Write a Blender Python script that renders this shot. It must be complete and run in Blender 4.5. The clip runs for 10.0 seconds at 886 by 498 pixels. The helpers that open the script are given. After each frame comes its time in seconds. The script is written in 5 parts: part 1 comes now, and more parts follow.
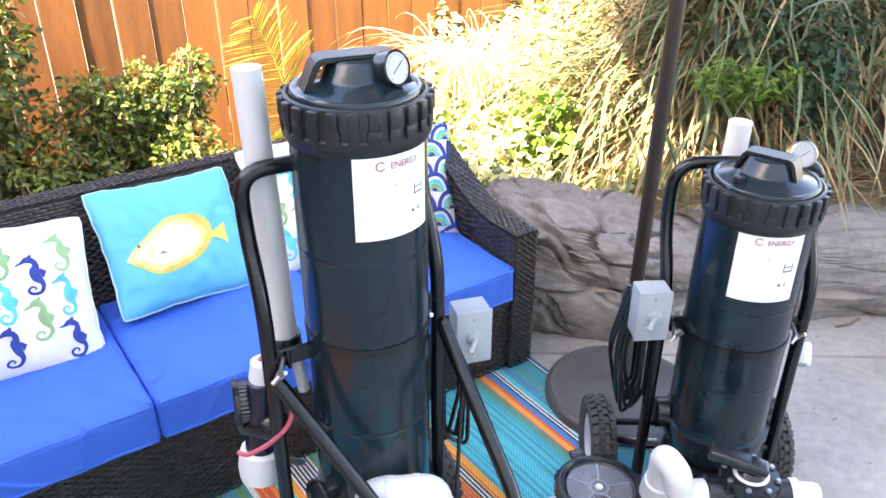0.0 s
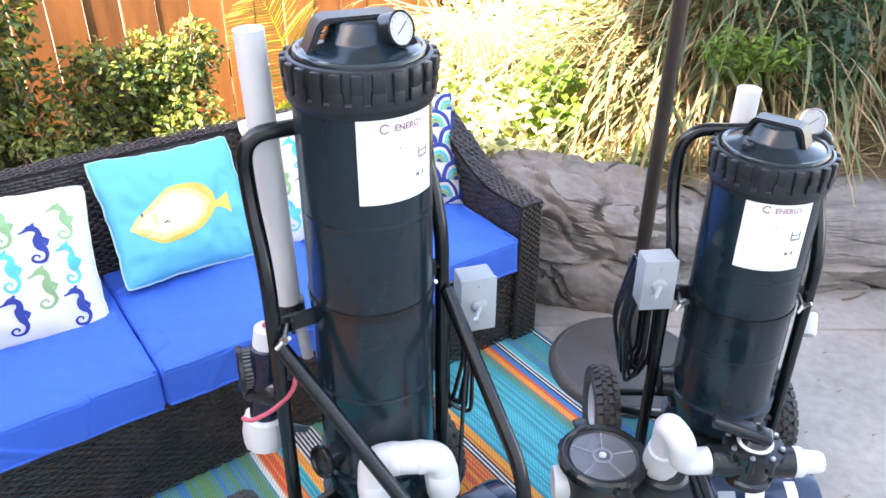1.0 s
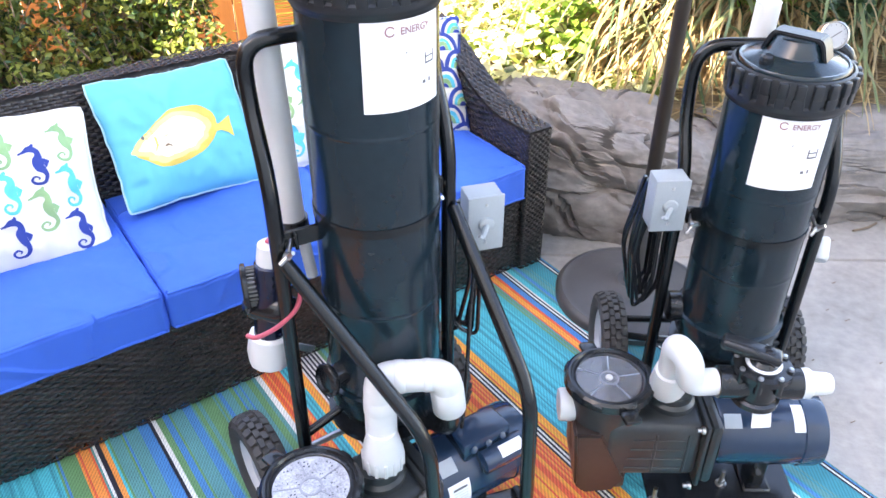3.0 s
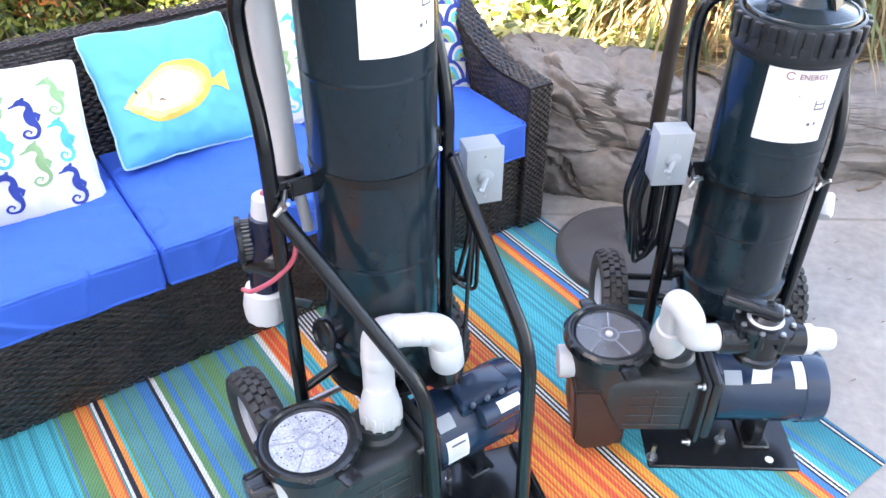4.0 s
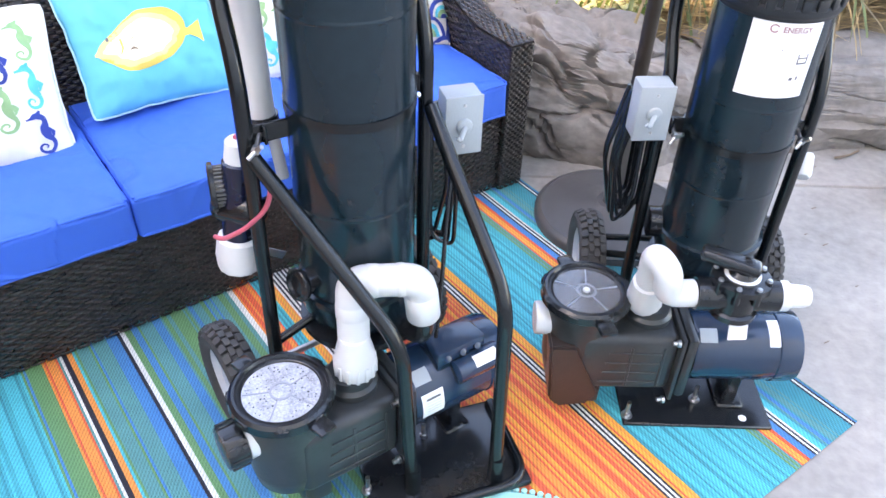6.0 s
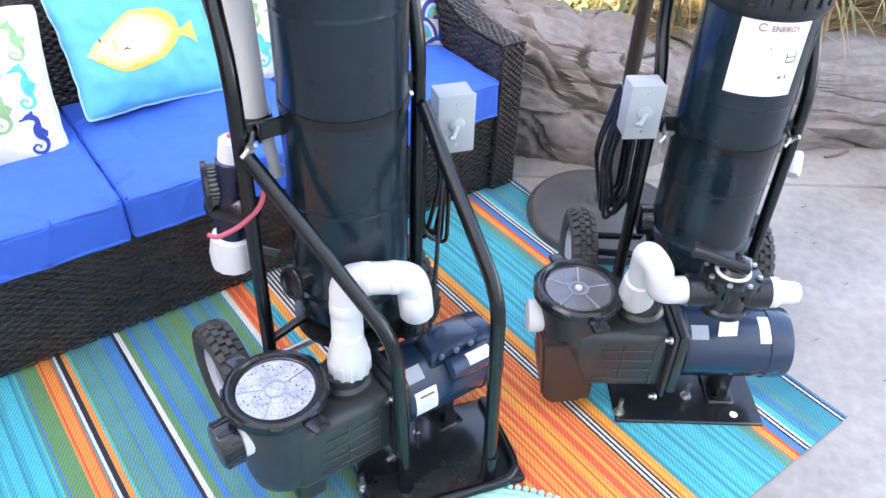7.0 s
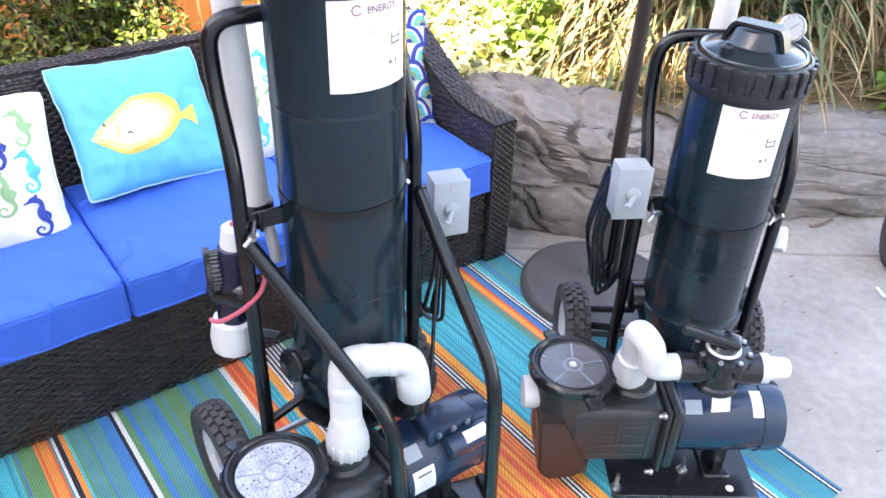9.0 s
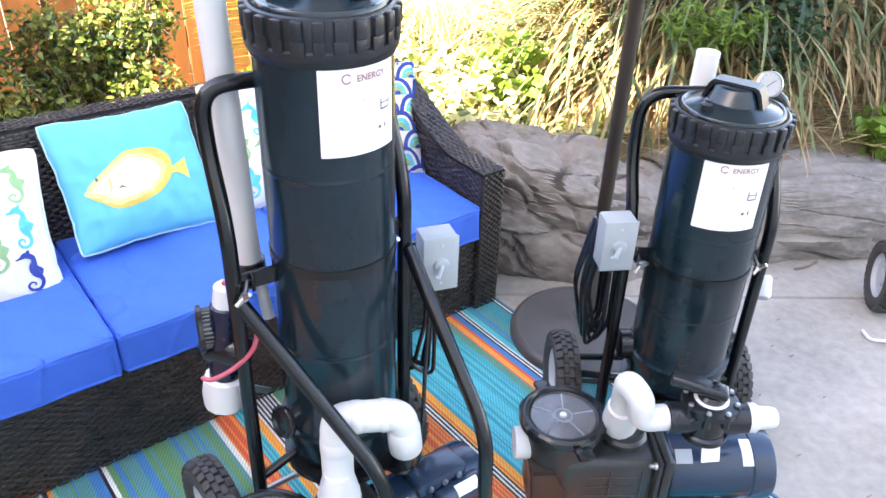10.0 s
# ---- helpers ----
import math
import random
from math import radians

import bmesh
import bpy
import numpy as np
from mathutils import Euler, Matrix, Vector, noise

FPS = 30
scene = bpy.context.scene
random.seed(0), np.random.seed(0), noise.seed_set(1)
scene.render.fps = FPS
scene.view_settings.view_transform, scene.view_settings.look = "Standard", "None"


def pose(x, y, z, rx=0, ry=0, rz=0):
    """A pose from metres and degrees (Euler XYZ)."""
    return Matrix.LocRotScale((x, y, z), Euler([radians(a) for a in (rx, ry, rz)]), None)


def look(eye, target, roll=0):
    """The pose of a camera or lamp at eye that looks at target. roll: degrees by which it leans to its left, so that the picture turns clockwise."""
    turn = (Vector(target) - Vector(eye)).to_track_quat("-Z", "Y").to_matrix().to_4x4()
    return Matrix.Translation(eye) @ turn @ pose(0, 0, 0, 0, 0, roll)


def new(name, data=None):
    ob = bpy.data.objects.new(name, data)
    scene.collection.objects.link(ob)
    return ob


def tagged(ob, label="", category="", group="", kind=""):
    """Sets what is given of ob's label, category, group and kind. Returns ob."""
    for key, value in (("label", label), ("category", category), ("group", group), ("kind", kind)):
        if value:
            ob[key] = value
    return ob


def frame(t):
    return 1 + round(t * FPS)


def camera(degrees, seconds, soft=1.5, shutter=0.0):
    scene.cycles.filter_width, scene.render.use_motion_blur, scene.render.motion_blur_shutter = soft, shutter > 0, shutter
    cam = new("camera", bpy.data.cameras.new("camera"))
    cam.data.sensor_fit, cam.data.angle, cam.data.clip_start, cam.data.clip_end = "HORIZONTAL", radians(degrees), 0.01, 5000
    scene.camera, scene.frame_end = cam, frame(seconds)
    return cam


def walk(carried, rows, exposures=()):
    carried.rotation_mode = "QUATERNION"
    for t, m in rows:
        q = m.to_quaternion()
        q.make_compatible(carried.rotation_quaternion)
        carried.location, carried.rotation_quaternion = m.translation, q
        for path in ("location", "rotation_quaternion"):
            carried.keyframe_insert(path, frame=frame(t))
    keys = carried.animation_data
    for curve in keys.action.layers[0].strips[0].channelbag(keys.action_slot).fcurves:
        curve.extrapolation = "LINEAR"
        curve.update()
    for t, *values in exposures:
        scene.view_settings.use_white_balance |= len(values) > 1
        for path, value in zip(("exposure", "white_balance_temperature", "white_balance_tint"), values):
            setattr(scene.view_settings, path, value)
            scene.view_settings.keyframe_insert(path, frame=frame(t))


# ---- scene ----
cam = camera(58.4, 10.0)
PATH = [
    (0, (0.016, -0.044, 1.568), (-0.006, 1.71, 0.607), 0.2),
    (0.5, (0.016, -0.043, 1.557), (-0.009, 1.7, 0.577), 0.2),
    (1, (0.015, -0.045, 1.546), (-0.016, 1.68, 0.536), 0.2),
    (1.5, (0.014, -0.048, 1.533), (-0.021, 1.664, 0.5), 0.1),
    (2, (0.014, -0.049, 1.52), (-0.026, 1.644, 0.455), 0.0),
    (2.5, (0.012, -0.047, 1.506), (-0.029, 1.625, 0.409), 0.1),
    (4, (0.017, -0.038, 1.458), (-0.025, 1.56, 0.257), 0.2),
    (4.5, (0.02, -0.036, 1.442), (-0.008, 1.541, 0.213), 0.5),
    (5, (0.022, -0.037, 1.432), (0.024, 1.524, 0.18), 1.3),
    (5.5, (0.022, -0.04, 1.424), (0.031, 1.518, 0.17), 1.7),
    (6, (0.021, -0.048, 1.411), (0.034, 1.513, 0.16), 2.2),
    (7.5, (0.021, -0.062, 1.41), (0.056, 1.511, 0.174), 2.3),
    (8, (0.021, -0.062, 1.422), (0.053, 1.534, 0.217), 2.1),
    (8.5, (0.016, -0.064, 1.442), (0.053, 1.554, 0.267), 2.1),
    (9, (0.013, -0.066, 1.465), (0.058, 1.588, 0.341), 2.1),
    (9.5, (0.015, -0.067, 1.487), (0.07, 1.614, 0.404), 1.7),
    (10, (0.013, -0.065, 1.506), (0.081, 1.639, 0.46), 1.9),
]
walk(cam, [(t, look(eye, target, roll)) for t, eye, target, roll in PATH], exposures=[(0.0, 3.33, 7950, 19), (2.5, 3.42, 7950, 19), (5.0, 3.5, 7950, 19), (8.0, 3.5, 7950, 19), (10.0, 3.43, 7950, 19)])

# ---- light ----
world = bpy.data.worlds.new("world")
scene.world = world
world.use_nodes = True
wn = world.node_tree.nodes
sky = wn.new("ShaderNodeTexSky")
sky.sky_type, sky.sun_disc = "NISHITA", False
SUN = Vector((-0.60, -0.65, 0.88)).normalized()
sky.sun_elevation = math.asin(SUN.z)
sky.sun_rotation = math.atan2(SUN.x, SUN.y)
wn["Background"].inputs[1].default_value = 0.15
world.node_tree.links.new(sky.outputs[0], wn["Background"].inputs[0])
lamp = bpy.data.lights.new("sun", "SUN")
lamp.energy, lamp.angle, lamp.color = 3.6, radians(0.6), (1.0, 0.95, 0.86)
new("sun", lamp).matrix_world = look(SUN * 20, (0, 0, 0))

# ---- materials ----


def mat(name, color, rough=0.5, metal=0.0, vary=0.15, scale=8.0, bump=0.0, bscale=60.0, fine=0.0, spec=0.5, spread=0.0, coat=0.0, stretch=(1, 1, 1), each=0.0):
    """A material with two scales of colour variation, a variation per object or island and a fine relief."""
    m = bpy.data.materials.new(name)
    m.use_nodes = True
    nt = m.node_tree
    b = nt.nodes["Principled BSDF"]
    b.inputs["Roughness"].default_value, b.inputs["Metallic"].default_value = rough, metal
    b.inputs["Specular IOR Level"].default_value = spec
    b.inputs["Coat Weight"].default_value = coat
    tc = nt.nodes.new("ShaderNodeTexCoord")
    mp = nt.nodes.new("ShaderNodeMapping")
    mp.inputs["Scale"].default_value = stretch
    nt.links.new(tc.outputs["Object"], mp.inputs[0])

    def noise_node(sc, detail=4.0):
        n = nt.nodes.new("ShaderNodeTexNoise")
        n.inputs["Scale"].default_value, n.inputs["Detail"].default_value = sc, detail
        nt.links.new(mp.outputs[0], n.inputs["Vector"])
        return n

    def math_node(op, a, c):
        n = nt.nodes.new("ShaderNodeMath")
        n.operation = op
        for k, v in enumerate((a, c)):
            if isinstance(v, (int, float)):
                n.inputs[k].default_value = v
            else:
                nt.links.new(v, n.inputs[k])
        return n.outputs[0]

    big, small = noise_node(scale), noise_node(scale * 9.0, 6.0)
    v = math_node("MULTIPLY_ADD", math_node("SUBTRACT", big.outputs[0], 0.5), 2.2 * vary)
    v.node.inputs[2].default_value = 1.0
    v = math_node("ADD", v, math_node("MULTIPLY", math_node("SUBTRACT", small.outputs[0], 0.5), 1.6 * (fine or vary * 0.6)))
    if spread:
        geo = nt.nodes.new("ShaderNodeNewGeometry")
        v = math_node("ADD", v, math_node("MULTIPLY", math_node("SUBTRACT", geo.outputs["Random Per Island"], 0.5), spread))
    if each:
        info = nt.nodes.new("ShaderNodeObjectInfo")
        v = math_node("ADD", v, math_node("MULTIPLY", math_node("SUBTRACT", info.outputs["Random"], 0.5), each))
    mix = nt.nodes.new("ShaderNodeMix")
    mix.data_type, mix.blend_type = "RGBA", "MULTIPLY"
    mix.inputs[0].default_value = 1.0
    mix.inputs[6].default_value = (*color, 1)
    nt.links.new(v, mix.inputs[7])
    nt.links.new(mix.outputs[2], b.inputs["Base Color"])
    rr = math_node("MULTIPLY_ADD", math_node("SUBTRACT", small.outputs[0], 0.5), 0.5 * rough)
    rr.node.inputs[2].default_value = rough
    nt.links.new(rr, b.inputs["Roughness"])
    if bump:
        bn = nt.nodes.new("ShaderNodeBump")
        bn.inputs["Strength"].default_value, bn.inputs["Distance"].default_value = bump, 0.004
        nt.links.new(noise_node(bscale, 5.0).outputs[0], bn.inputs["Height"])
        nt.links.new(bn.outputs[0], b.inputs["Normal"])
    return m


def leafy(name, color, rough=0.45, spread=0.7, through_light=0.35, vary=0.3):
    """A leaf or blade that lets some light through."""
    m = mat(name, color, rough, vary=vary, scale=5.0, spread=spread)
    nt = m.node_tree
    b = nt.nodes["Principled BSDF"]
    tr = nt.nodes.new("ShaderNodeBsdfTranslucent")
    nt.links.new(b.inputs["Base Color"].links[0].from_socket, tr.inputs[0])
    mx = nt.nodes.new("ShaderNodeMixShader")
    mx.inputs[0].default_value = through_light
    nt.links.new(b.outputs[0], mx.inputs[1])
    nt.links.new(tr.outputs[0], mx.inputs[2])
    nt.links.new(mx.outputs[0], nt.nodes["Material Output"].inputs[0])
    return m


M_TANK = mat("tank_plastic", (0.006, 0.017, 0.024), 0.19, vary=0.3, scale=5, spec=0.5, bump=0.015, bscale=14)
M_BLACK = mat("black_plastic", (0.012, 0.014, 0.016), 0.2, vary=0.3, scale=12, bump=0.02, bscale=120, spec=0.5)
M_RING = mat("ring_plastic", (0.016, 0.019, 0.022), 0.36, vary=0.3, scale=12, bump=0.05, bscale=150, spec=0.42)
M_TUBE = mat("powder_coated_tube", (0.005, 0.007, 0.008), 0.22, vary=0.3, scale=10, bump=0.05, bscale=200)
M_PUMP = mat("pump_plastic", (0.030, 0.035, 0.037), 0.33, vary=0.6, scale=9, bump=0.05, bscale=90)
M_PUMP_BROWN = mat("faded_brown_plastic", (0.038, 0.027, 0.024), 0.36, vary=0.5, scale=9, bump=0.05)
M_MOTOR = mat("navy_enamel", (0.012, 0.033, 0.068), 0.22, vary=0.2, scale=7, bump=0.03, bscale=80, coat=0.3)
M_WHITE = mat("white_pvc", (0.66, 0.67, 0.665), 0.35, vary=0.06, scale=9, bump=0.03)
M_LABEL = mat("label_paper", (0.80, 0.80, 0.80), 0.45, vary=0.03, scale=9)
M_INK = mat("label_ink", (0.12, 0.12, 0.13), 0.6)
M_DIAL = mat("dial_paper", (0.40, 0.42, 0.43), 0.4, vary=0.05)
M_FAINT = mat("faint_print", (0.55, 0.55, 0.57), 0.6)
M_RED_INK = mat("red_ink", (0.34, 0.16, 0.17), 0.6)
M_GREY_BOX = mat("grey_box_paint", (0.33, 0.37, 0.39), 0.45, vary=0.08, scale=20, bump=0.1, bscale=250)
M_STEEL = mat("steel", (0.55, 0.55, 0.54), 0.3, 1.0, vary=0.2, scale=30)
M_BRASS = mat("brass", (0.55, 0.42, 0.22), 0.35, 1.0, vary=0.2, scale=30)
M_RUBBER = mat("tyre_rubber", (0.042, 0.041, 0.04), 0.7, vary=0.4, scale=20, bump=0.15, bscale=150)
M_RIM = mat("white_rim", (0.42, 0.44, 0.46), 0.4, vary=0.2)
M_RED = mat("red_hose", (0.55, 0.10, 0.14), 0.4, vary=0.15)
M_CANISTER = mat("navy_canister", (0.006, 0.010, 0.030), 0.25, vary=0.3)
M_FIN = mat("grey_fin", (0.13, 0.13, 0.12), 0.5, vary=0.3)
M_WICKER = mat("brown_wicker", (0.032, 0.026, 0.024), 0.26, vary=0.5, scale=14, spread=0.7, bump=0.1, bscale=200)
# core behind the strands: the shade in their gaps, painted as dark wicker
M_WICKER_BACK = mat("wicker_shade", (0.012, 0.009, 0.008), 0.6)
M_BLUE = mat("blue_canvas", (0.018, 0.125, 0.58), 0.7, vary=0.12, scale=5, bump=0.12, bscale=700, fine=0.06)
M_AQUA = mat("aqua_canvas", (0.075, 0.46, 0.60), 0.75, vary=0.08, scale=7, bump=0.15, bscale=600, fine=0.06)
M_CREAM = mat("cream_canvas", (0.72, 0.70, 0.64), 0.8, vary=0.05, scale=7, bump=0.2, bscale=500)
M_PIPING = mat("pale_piping", (0.36, 0.60, 0.62), 0.8, vary=0.1)
M_YELLOW = mat("fish_yellow", (0.66, 0.50, 0.10), 0.7, vary=0.25, scale=22, fine=0.1)
M_PALE = mat("fish_pale", (0.80, 0.73, 0.52), 0.7, vary=0.3, scale=22, fine=0.12)
M_FISH_MID = mat("fish_mid", (0.76, 0.64, 0.26), 0.7, vary=0.25, scale=22, fine=0.12)
M_NAVY = mat("print_navy", (0.015, 0.045, 0.26), 0.75, vary=0.2, scale=30)
M_TEAL = mat("print_teal", (0.05, 0.50, 0.62), 0.75, vary=0.2, scale=30)
M_GREEN = mat("print_green", (0.24, 0.42, 0.20), 0.75, vary=0.2, scale=30)
M_ROCK = mat("rock", (0.208, 0.185, 0.168), 0.85, vary=0.65, scale=3.5, bump=1.0, bscale=24, fine=0.6, stretch=(1, 1, 1.5))
M_CONCRETE = mat("concrete", (0.325, 0.30, 0.272), 0.85, vary=0.36, scale=3.6, bump=0.45, bscale=90, fine=0.42)
M_SOIL = mat("soil_and_litter", (0.27, 0.205, 0.13), 0.95, vary=0.6, scale=9, bump=0.8, bscale=40)
M_FENCE = mat("cedar_fence", (0.225, 0.082, 0.021), 0.6, vary=0.5, scale=2.5, bump=0.25, bscale=30, stretch=(6, 6, 0.7), each=0.6)
M_BRONZE = mat("bronze_pole", (0.045, 0.036, 0.028), 0.38, 0.4, vary=0.2, scale=20)
M_BASE = mat("umbrella_base", (0.072, 0.068, 0.066), 0.5, vary=0.3, scale=9, bump=0.1, bscale=150)
M_STUCCO = mat("stucco", (0.68, 0.68, 0.67), 0.9, vary=0.06, scale=3, bump=0.3, bscale=60)
M_LEAF = leafy("shrub_leaf", (0.10, 0.15, 0.025), 0.3)
# shrub leaf with sunlight painted into its colour
M_LEAF_SUNLIT = leafy("sunlit_leaf", (0.32, 0.36, 0.09), 0.4, 0.6, 0.5)
# ivy with the glare of the sun put into its colour
M_COVER_SUNLIT = leafy("sunlit_cover_leaf", (0.80, 0.78, 0.46), 0.45, 0.5, 0.4)
M_LEAF_DARK = leafy("dark_leaf", (0.035, 0.085, 0.03), 0.5)
M_BLADE = leafy("reed_blade", (0.135, 0.165, 0.065), 0.45, 1.1, 0.25)
M_STRAW = leafy("dry_blade", (0.42, 0.30, 0.15), 0.55, 1.0, 0.25)
M_PALM = leafy("palm_leaf", (0.36, 0.42, 0.07), 0.4, 0.4, 0.3)
M_BARK = mat("bark", (0.22, 0.16, 0.11), 0.9, vary=0.4, scale=20, bump=0.5)

# ---- mesh helpers ----
WORLD = {}


def thing(name, at, label, category, group="", kind=""):
    """An empty at the base of a thing; its parts are given in world coordinates."""
    ob = new(name)
    ob.empty_display_size = 0.05
    ob.location = at
    WORLD[ob.name] = Matrix.Translation(at)
    return tagged(ob, label, category, group, kind)


def part(name, bm, material, parent=None, label="", smooth=True, kind="", recalc=True):
    """Links a bmesh, in world coordinates, as one mesh under a thing or a part."""
    if recalc:
        bmesh.ops.recalc_face_normals(bm, faces=bm.faces)
    if parent is not None:
        bm.transform(WORLD[parent.name].inverted())
    me = bpy.data.meshes.new(name)
    bm.to_mesh(me)
    bm.free()
    if smooth:
        me.polygons.foreach_set("use_smooth", [True] * len(me.polygons))
        me.set_sharp_from_angle(angle=radians(38))
    for m in (material if isinstance(material, (list, tuple)) else [material]):
        me.materials.append(m)
    ob = new(name, me)
    if parent is not None:
        ob.parent = parent
        WORLD[ob.name] = WORLD[parent.name]
    else:
        WORLD[ob.name] = Matrix.Identity(4)
    return tagged(ob, label, kind=kind)


def box(lo, hi, m=None, bevel=0.0, seg=2, bm=None):
    """A bevelled box from corner lo to corner hi, moved by m."""
    own = bmesh.new()
    bmesh.ops.create_cube(own, size=1.0)
    lo, hi = Vector(lo), Vector(hi)
    for v in own.verts:
        v.co = Vector([lo[k] + (v.co[k] + 0.5) * (hi[k] - lo[k]) for k in range(3)])
    if bevel:
        bmesh.ops.bevel(own, geom=own.edges[:], offset=bevel, segments=seg, affect="EDGES", profile=0.5)
    if m is not None:
        own.transform(m)
    return join(bm, own)


def join(bm, own):
    if bm is None:
        return own
    me = bpy.data.meshes.new("tmp")
    own.to_mesh(me)
    own.free()
    bm.from_mesh(me)
    bpy.data.meshes.remove(me)
    return bm


def lathe(profile, m=None, seg=48, bm=None):
    """A turned shape from (radius, height) pairs about the z axis, moved by m."""
    own = bmesh.new()
    rings = []
    for r, z in profile:
        if r < 1e-6:
            rings.append([own.verts.new((0, 0, z))])
        else:
            rings.append([own.verts.new((r * math.cos(2 * math.pi * k / seg), r * math.sin(2 * math.pi * k / seg), z)) for k in range(seg)])
    for a, b in zip(rings, rings[1:]):
        for k in range(seg):
            q = [a[k % len(a)], a[(k + 1) % len(a)], b[(k + 1) % len(b)], b[k % len(b)]]
            q = list(dict.fromkeys(q))
            if len(q) > 2:
                own.faces.new(q)
    for r in (rings[0], rings[-1]):
        if len(r) > 2:
            own.faces.new(r)
    if m is not None:
        own.transform(m)
    return join(bm, own)


def rounded(points, radius, steps=6):
    """A path through the points with its corners rounded."""
    pts = [Vector(p) for p in points]
    out = [pts[0]]
    for a, b, c in zip(pts, pts[1:], pts[2:]):
        r = min(radius, (b - a).length * 0.48, (c - b).length * 0.48)
        p, q = b + (a - b).normalized() * r, b + (c - b).normalized() * r
        for k in range(steps + 1):
            t = k / steps
            out.append(p * (1 - t) ** 2 + b * 2 * t * (1 - t) + q * t * t)
    return out + [pts[-1]]


def tube(path, r, seg=14, bm=None, caps=True):
    """A round tube along a path; r is one radius or one for each point."""
    own = bmesh.new()
    path = [Vector(p) for p in path]
    up = None
    rings = []
    for k, p in enumerate(path):
        d = (path[min(k + 1, len(path) - 1)] - path[max(k - 1, 0)]).normalized()
        if up is None:
            up = d.orthogonal().normalized()
        up = (up - d * up.dot(d)).normalized()
        side = d.cross(up)
        rad = r[k] if isinstance(r, (list, tuple)) else r
        rings.append([own.verts.new(p + rad * (math.cos(2 * math.pi * i / seg) * up + math.sin(2 * math.pi * i / seg) * side)) for i in range(seg)])
    for a, b in zip(rings, rings[1:]):
        for k in range(seg):
            own.faces.new((a[k], a[(k + 1) % seg], b[(k + 1) % seg], b[k]))
    if caps:
        own.faces.new(rings[0])
        own.faces.new(rings[-1])
    return join(bm, own)


def along(p, q):
    """The pose at p whose z axis points to q."""
    p, q = Vector(p), Vector(q)
    return Matrix.Translation(p) @ (q - p).to_track_quat("Z", "Y").to_matrix().to_4x4()


def rod(p, q, r, seg=16, bm=None):
    return tube([p, q], r, seg, bm)


# ---- ground, rug, walls ----
bm = bmesh.new()
ys = [(-60, 0), (2.096, 0), (2.1, -0.008), (2.106, -0.008), (2.11, 0), (60, 0)]
rows = [[bm.verts.new((x, y, z)) for x in (-60, -1, 1.0, 3, 60)] for y, z in ys]
for a, b in zip(rows, rows[1:]):
    for k in range(4):
        bm.faces.new((a[k], a[k + 1], b[k + 1], b[k]))
part("ground", bm, M_CONCRETE, kind="structure", smooth=False)
tagged(bpy.data.objects["ground"], "pale grey weathered concrete patio slab", "ground", kind="structure")

# added out of view: keeps the sun off the patio, bounces soft light back
tagged(part("wall_south", box((-8, -2.8, 0), (8, -2.6, 7.6)), M_STUCCO, smooth=False), "unseen plain pale stucco wall, two storeys high, added to shade the patio", "wall", kind="structure")
# added out of view: cuts the sky light on the sofa's side
tagged(part("wall_west", box((-2.5, -2.6, 0), (-2.4, 1.7, 2.3)), M_FENCE, smooth=False), "unseen plain brown wooden wall, added to dim the light from the left", "wall", kind="structure")

RUG = pose(0, 0, 0, 0, 0, 36.87)
COLORS = {
    "aqua": (0.035, 0.47, 0.54), "teal": (0.02, 0.27, 0.33), "blue": (0.04, 0.22, 0.50), "green": (0.12, 0.28, 0.12), "sage": (0.08, 0.28, 0.28),
    "orange": (0.84, 0.29, 0.065), "red": (0.76, 0.12, 0.055), "white": (0.75, 0.75, 0.72), "black": (0.018, 0.018, 0.03), "amber": (0.84, 0.40, 0.06), "lagoon": (0.025, 0.36, 0.42),
}
NAMES = list(COLORS)
# bands of the rug: from, to, and the yarns that take turns in it
BANDS = [
    (1.47, 1.462, "sage blue"), (1.462, 1.446, "black white"), (1.446, 1.345, "sage teal teal blue sage"), (1.345, 1.328, "aqua"), (1.328, 1.306, "white black"),
    (1.306, 1.288, "blue"), (1.288, 1.258, "orange amber red"), (1.258, 1.236, "sage green"), (1.236, 1.012, "aqua aqua lagoon teal lagoon aqua"), (1.012, 0.982, "orange red amber"),
    (0.982, 0.955, "black white black white black"), (0.955, 0.705, "red red orange orange amber red"), (0.705, 0.69, "aqua"), (0.69, 0.658, "sage green"), (0.658, 0.588, "white black"),
    (0.588, 0.566, "orange amber"), (0.566, 0.538, "aqua teal"), (0.538, 0.488, "red orange"), (0.488, 0.474, "white"), (0.474, 0.43, "green sage"), (0.43, 0.206, "blue green sage blue sage green"),
    (0.206, 0.195, "white"), (0.195, 0.187, "black"), (0.187, 0.086, "blue green sage"), (0.086, 0.08, "aqua"), (0.08, 0.068, "orange"), (0.068, 0.057, "black"), (0.057, 0.051, "white"), (0.051, 0.046, "sage"),
    (0.046, 0.012, "red orange red"), (0.012, -0.035, "green sage blue"), (-0.035, -0.30, "aqua aqua lagoon lagoon teal"), (-0.30, -0.36, "orange red"), (-0.36, -0.40, "white black"), (-0.40, -0.66, "red orange amber"),
]
RUG_MATS = [mat("yarn_" + n, c, 0.7, vary=0.12, scale=14, fine=0.22, bump=0.6, bscale=260) for n, c in COLORS.items()]
rng = random.Random(4)
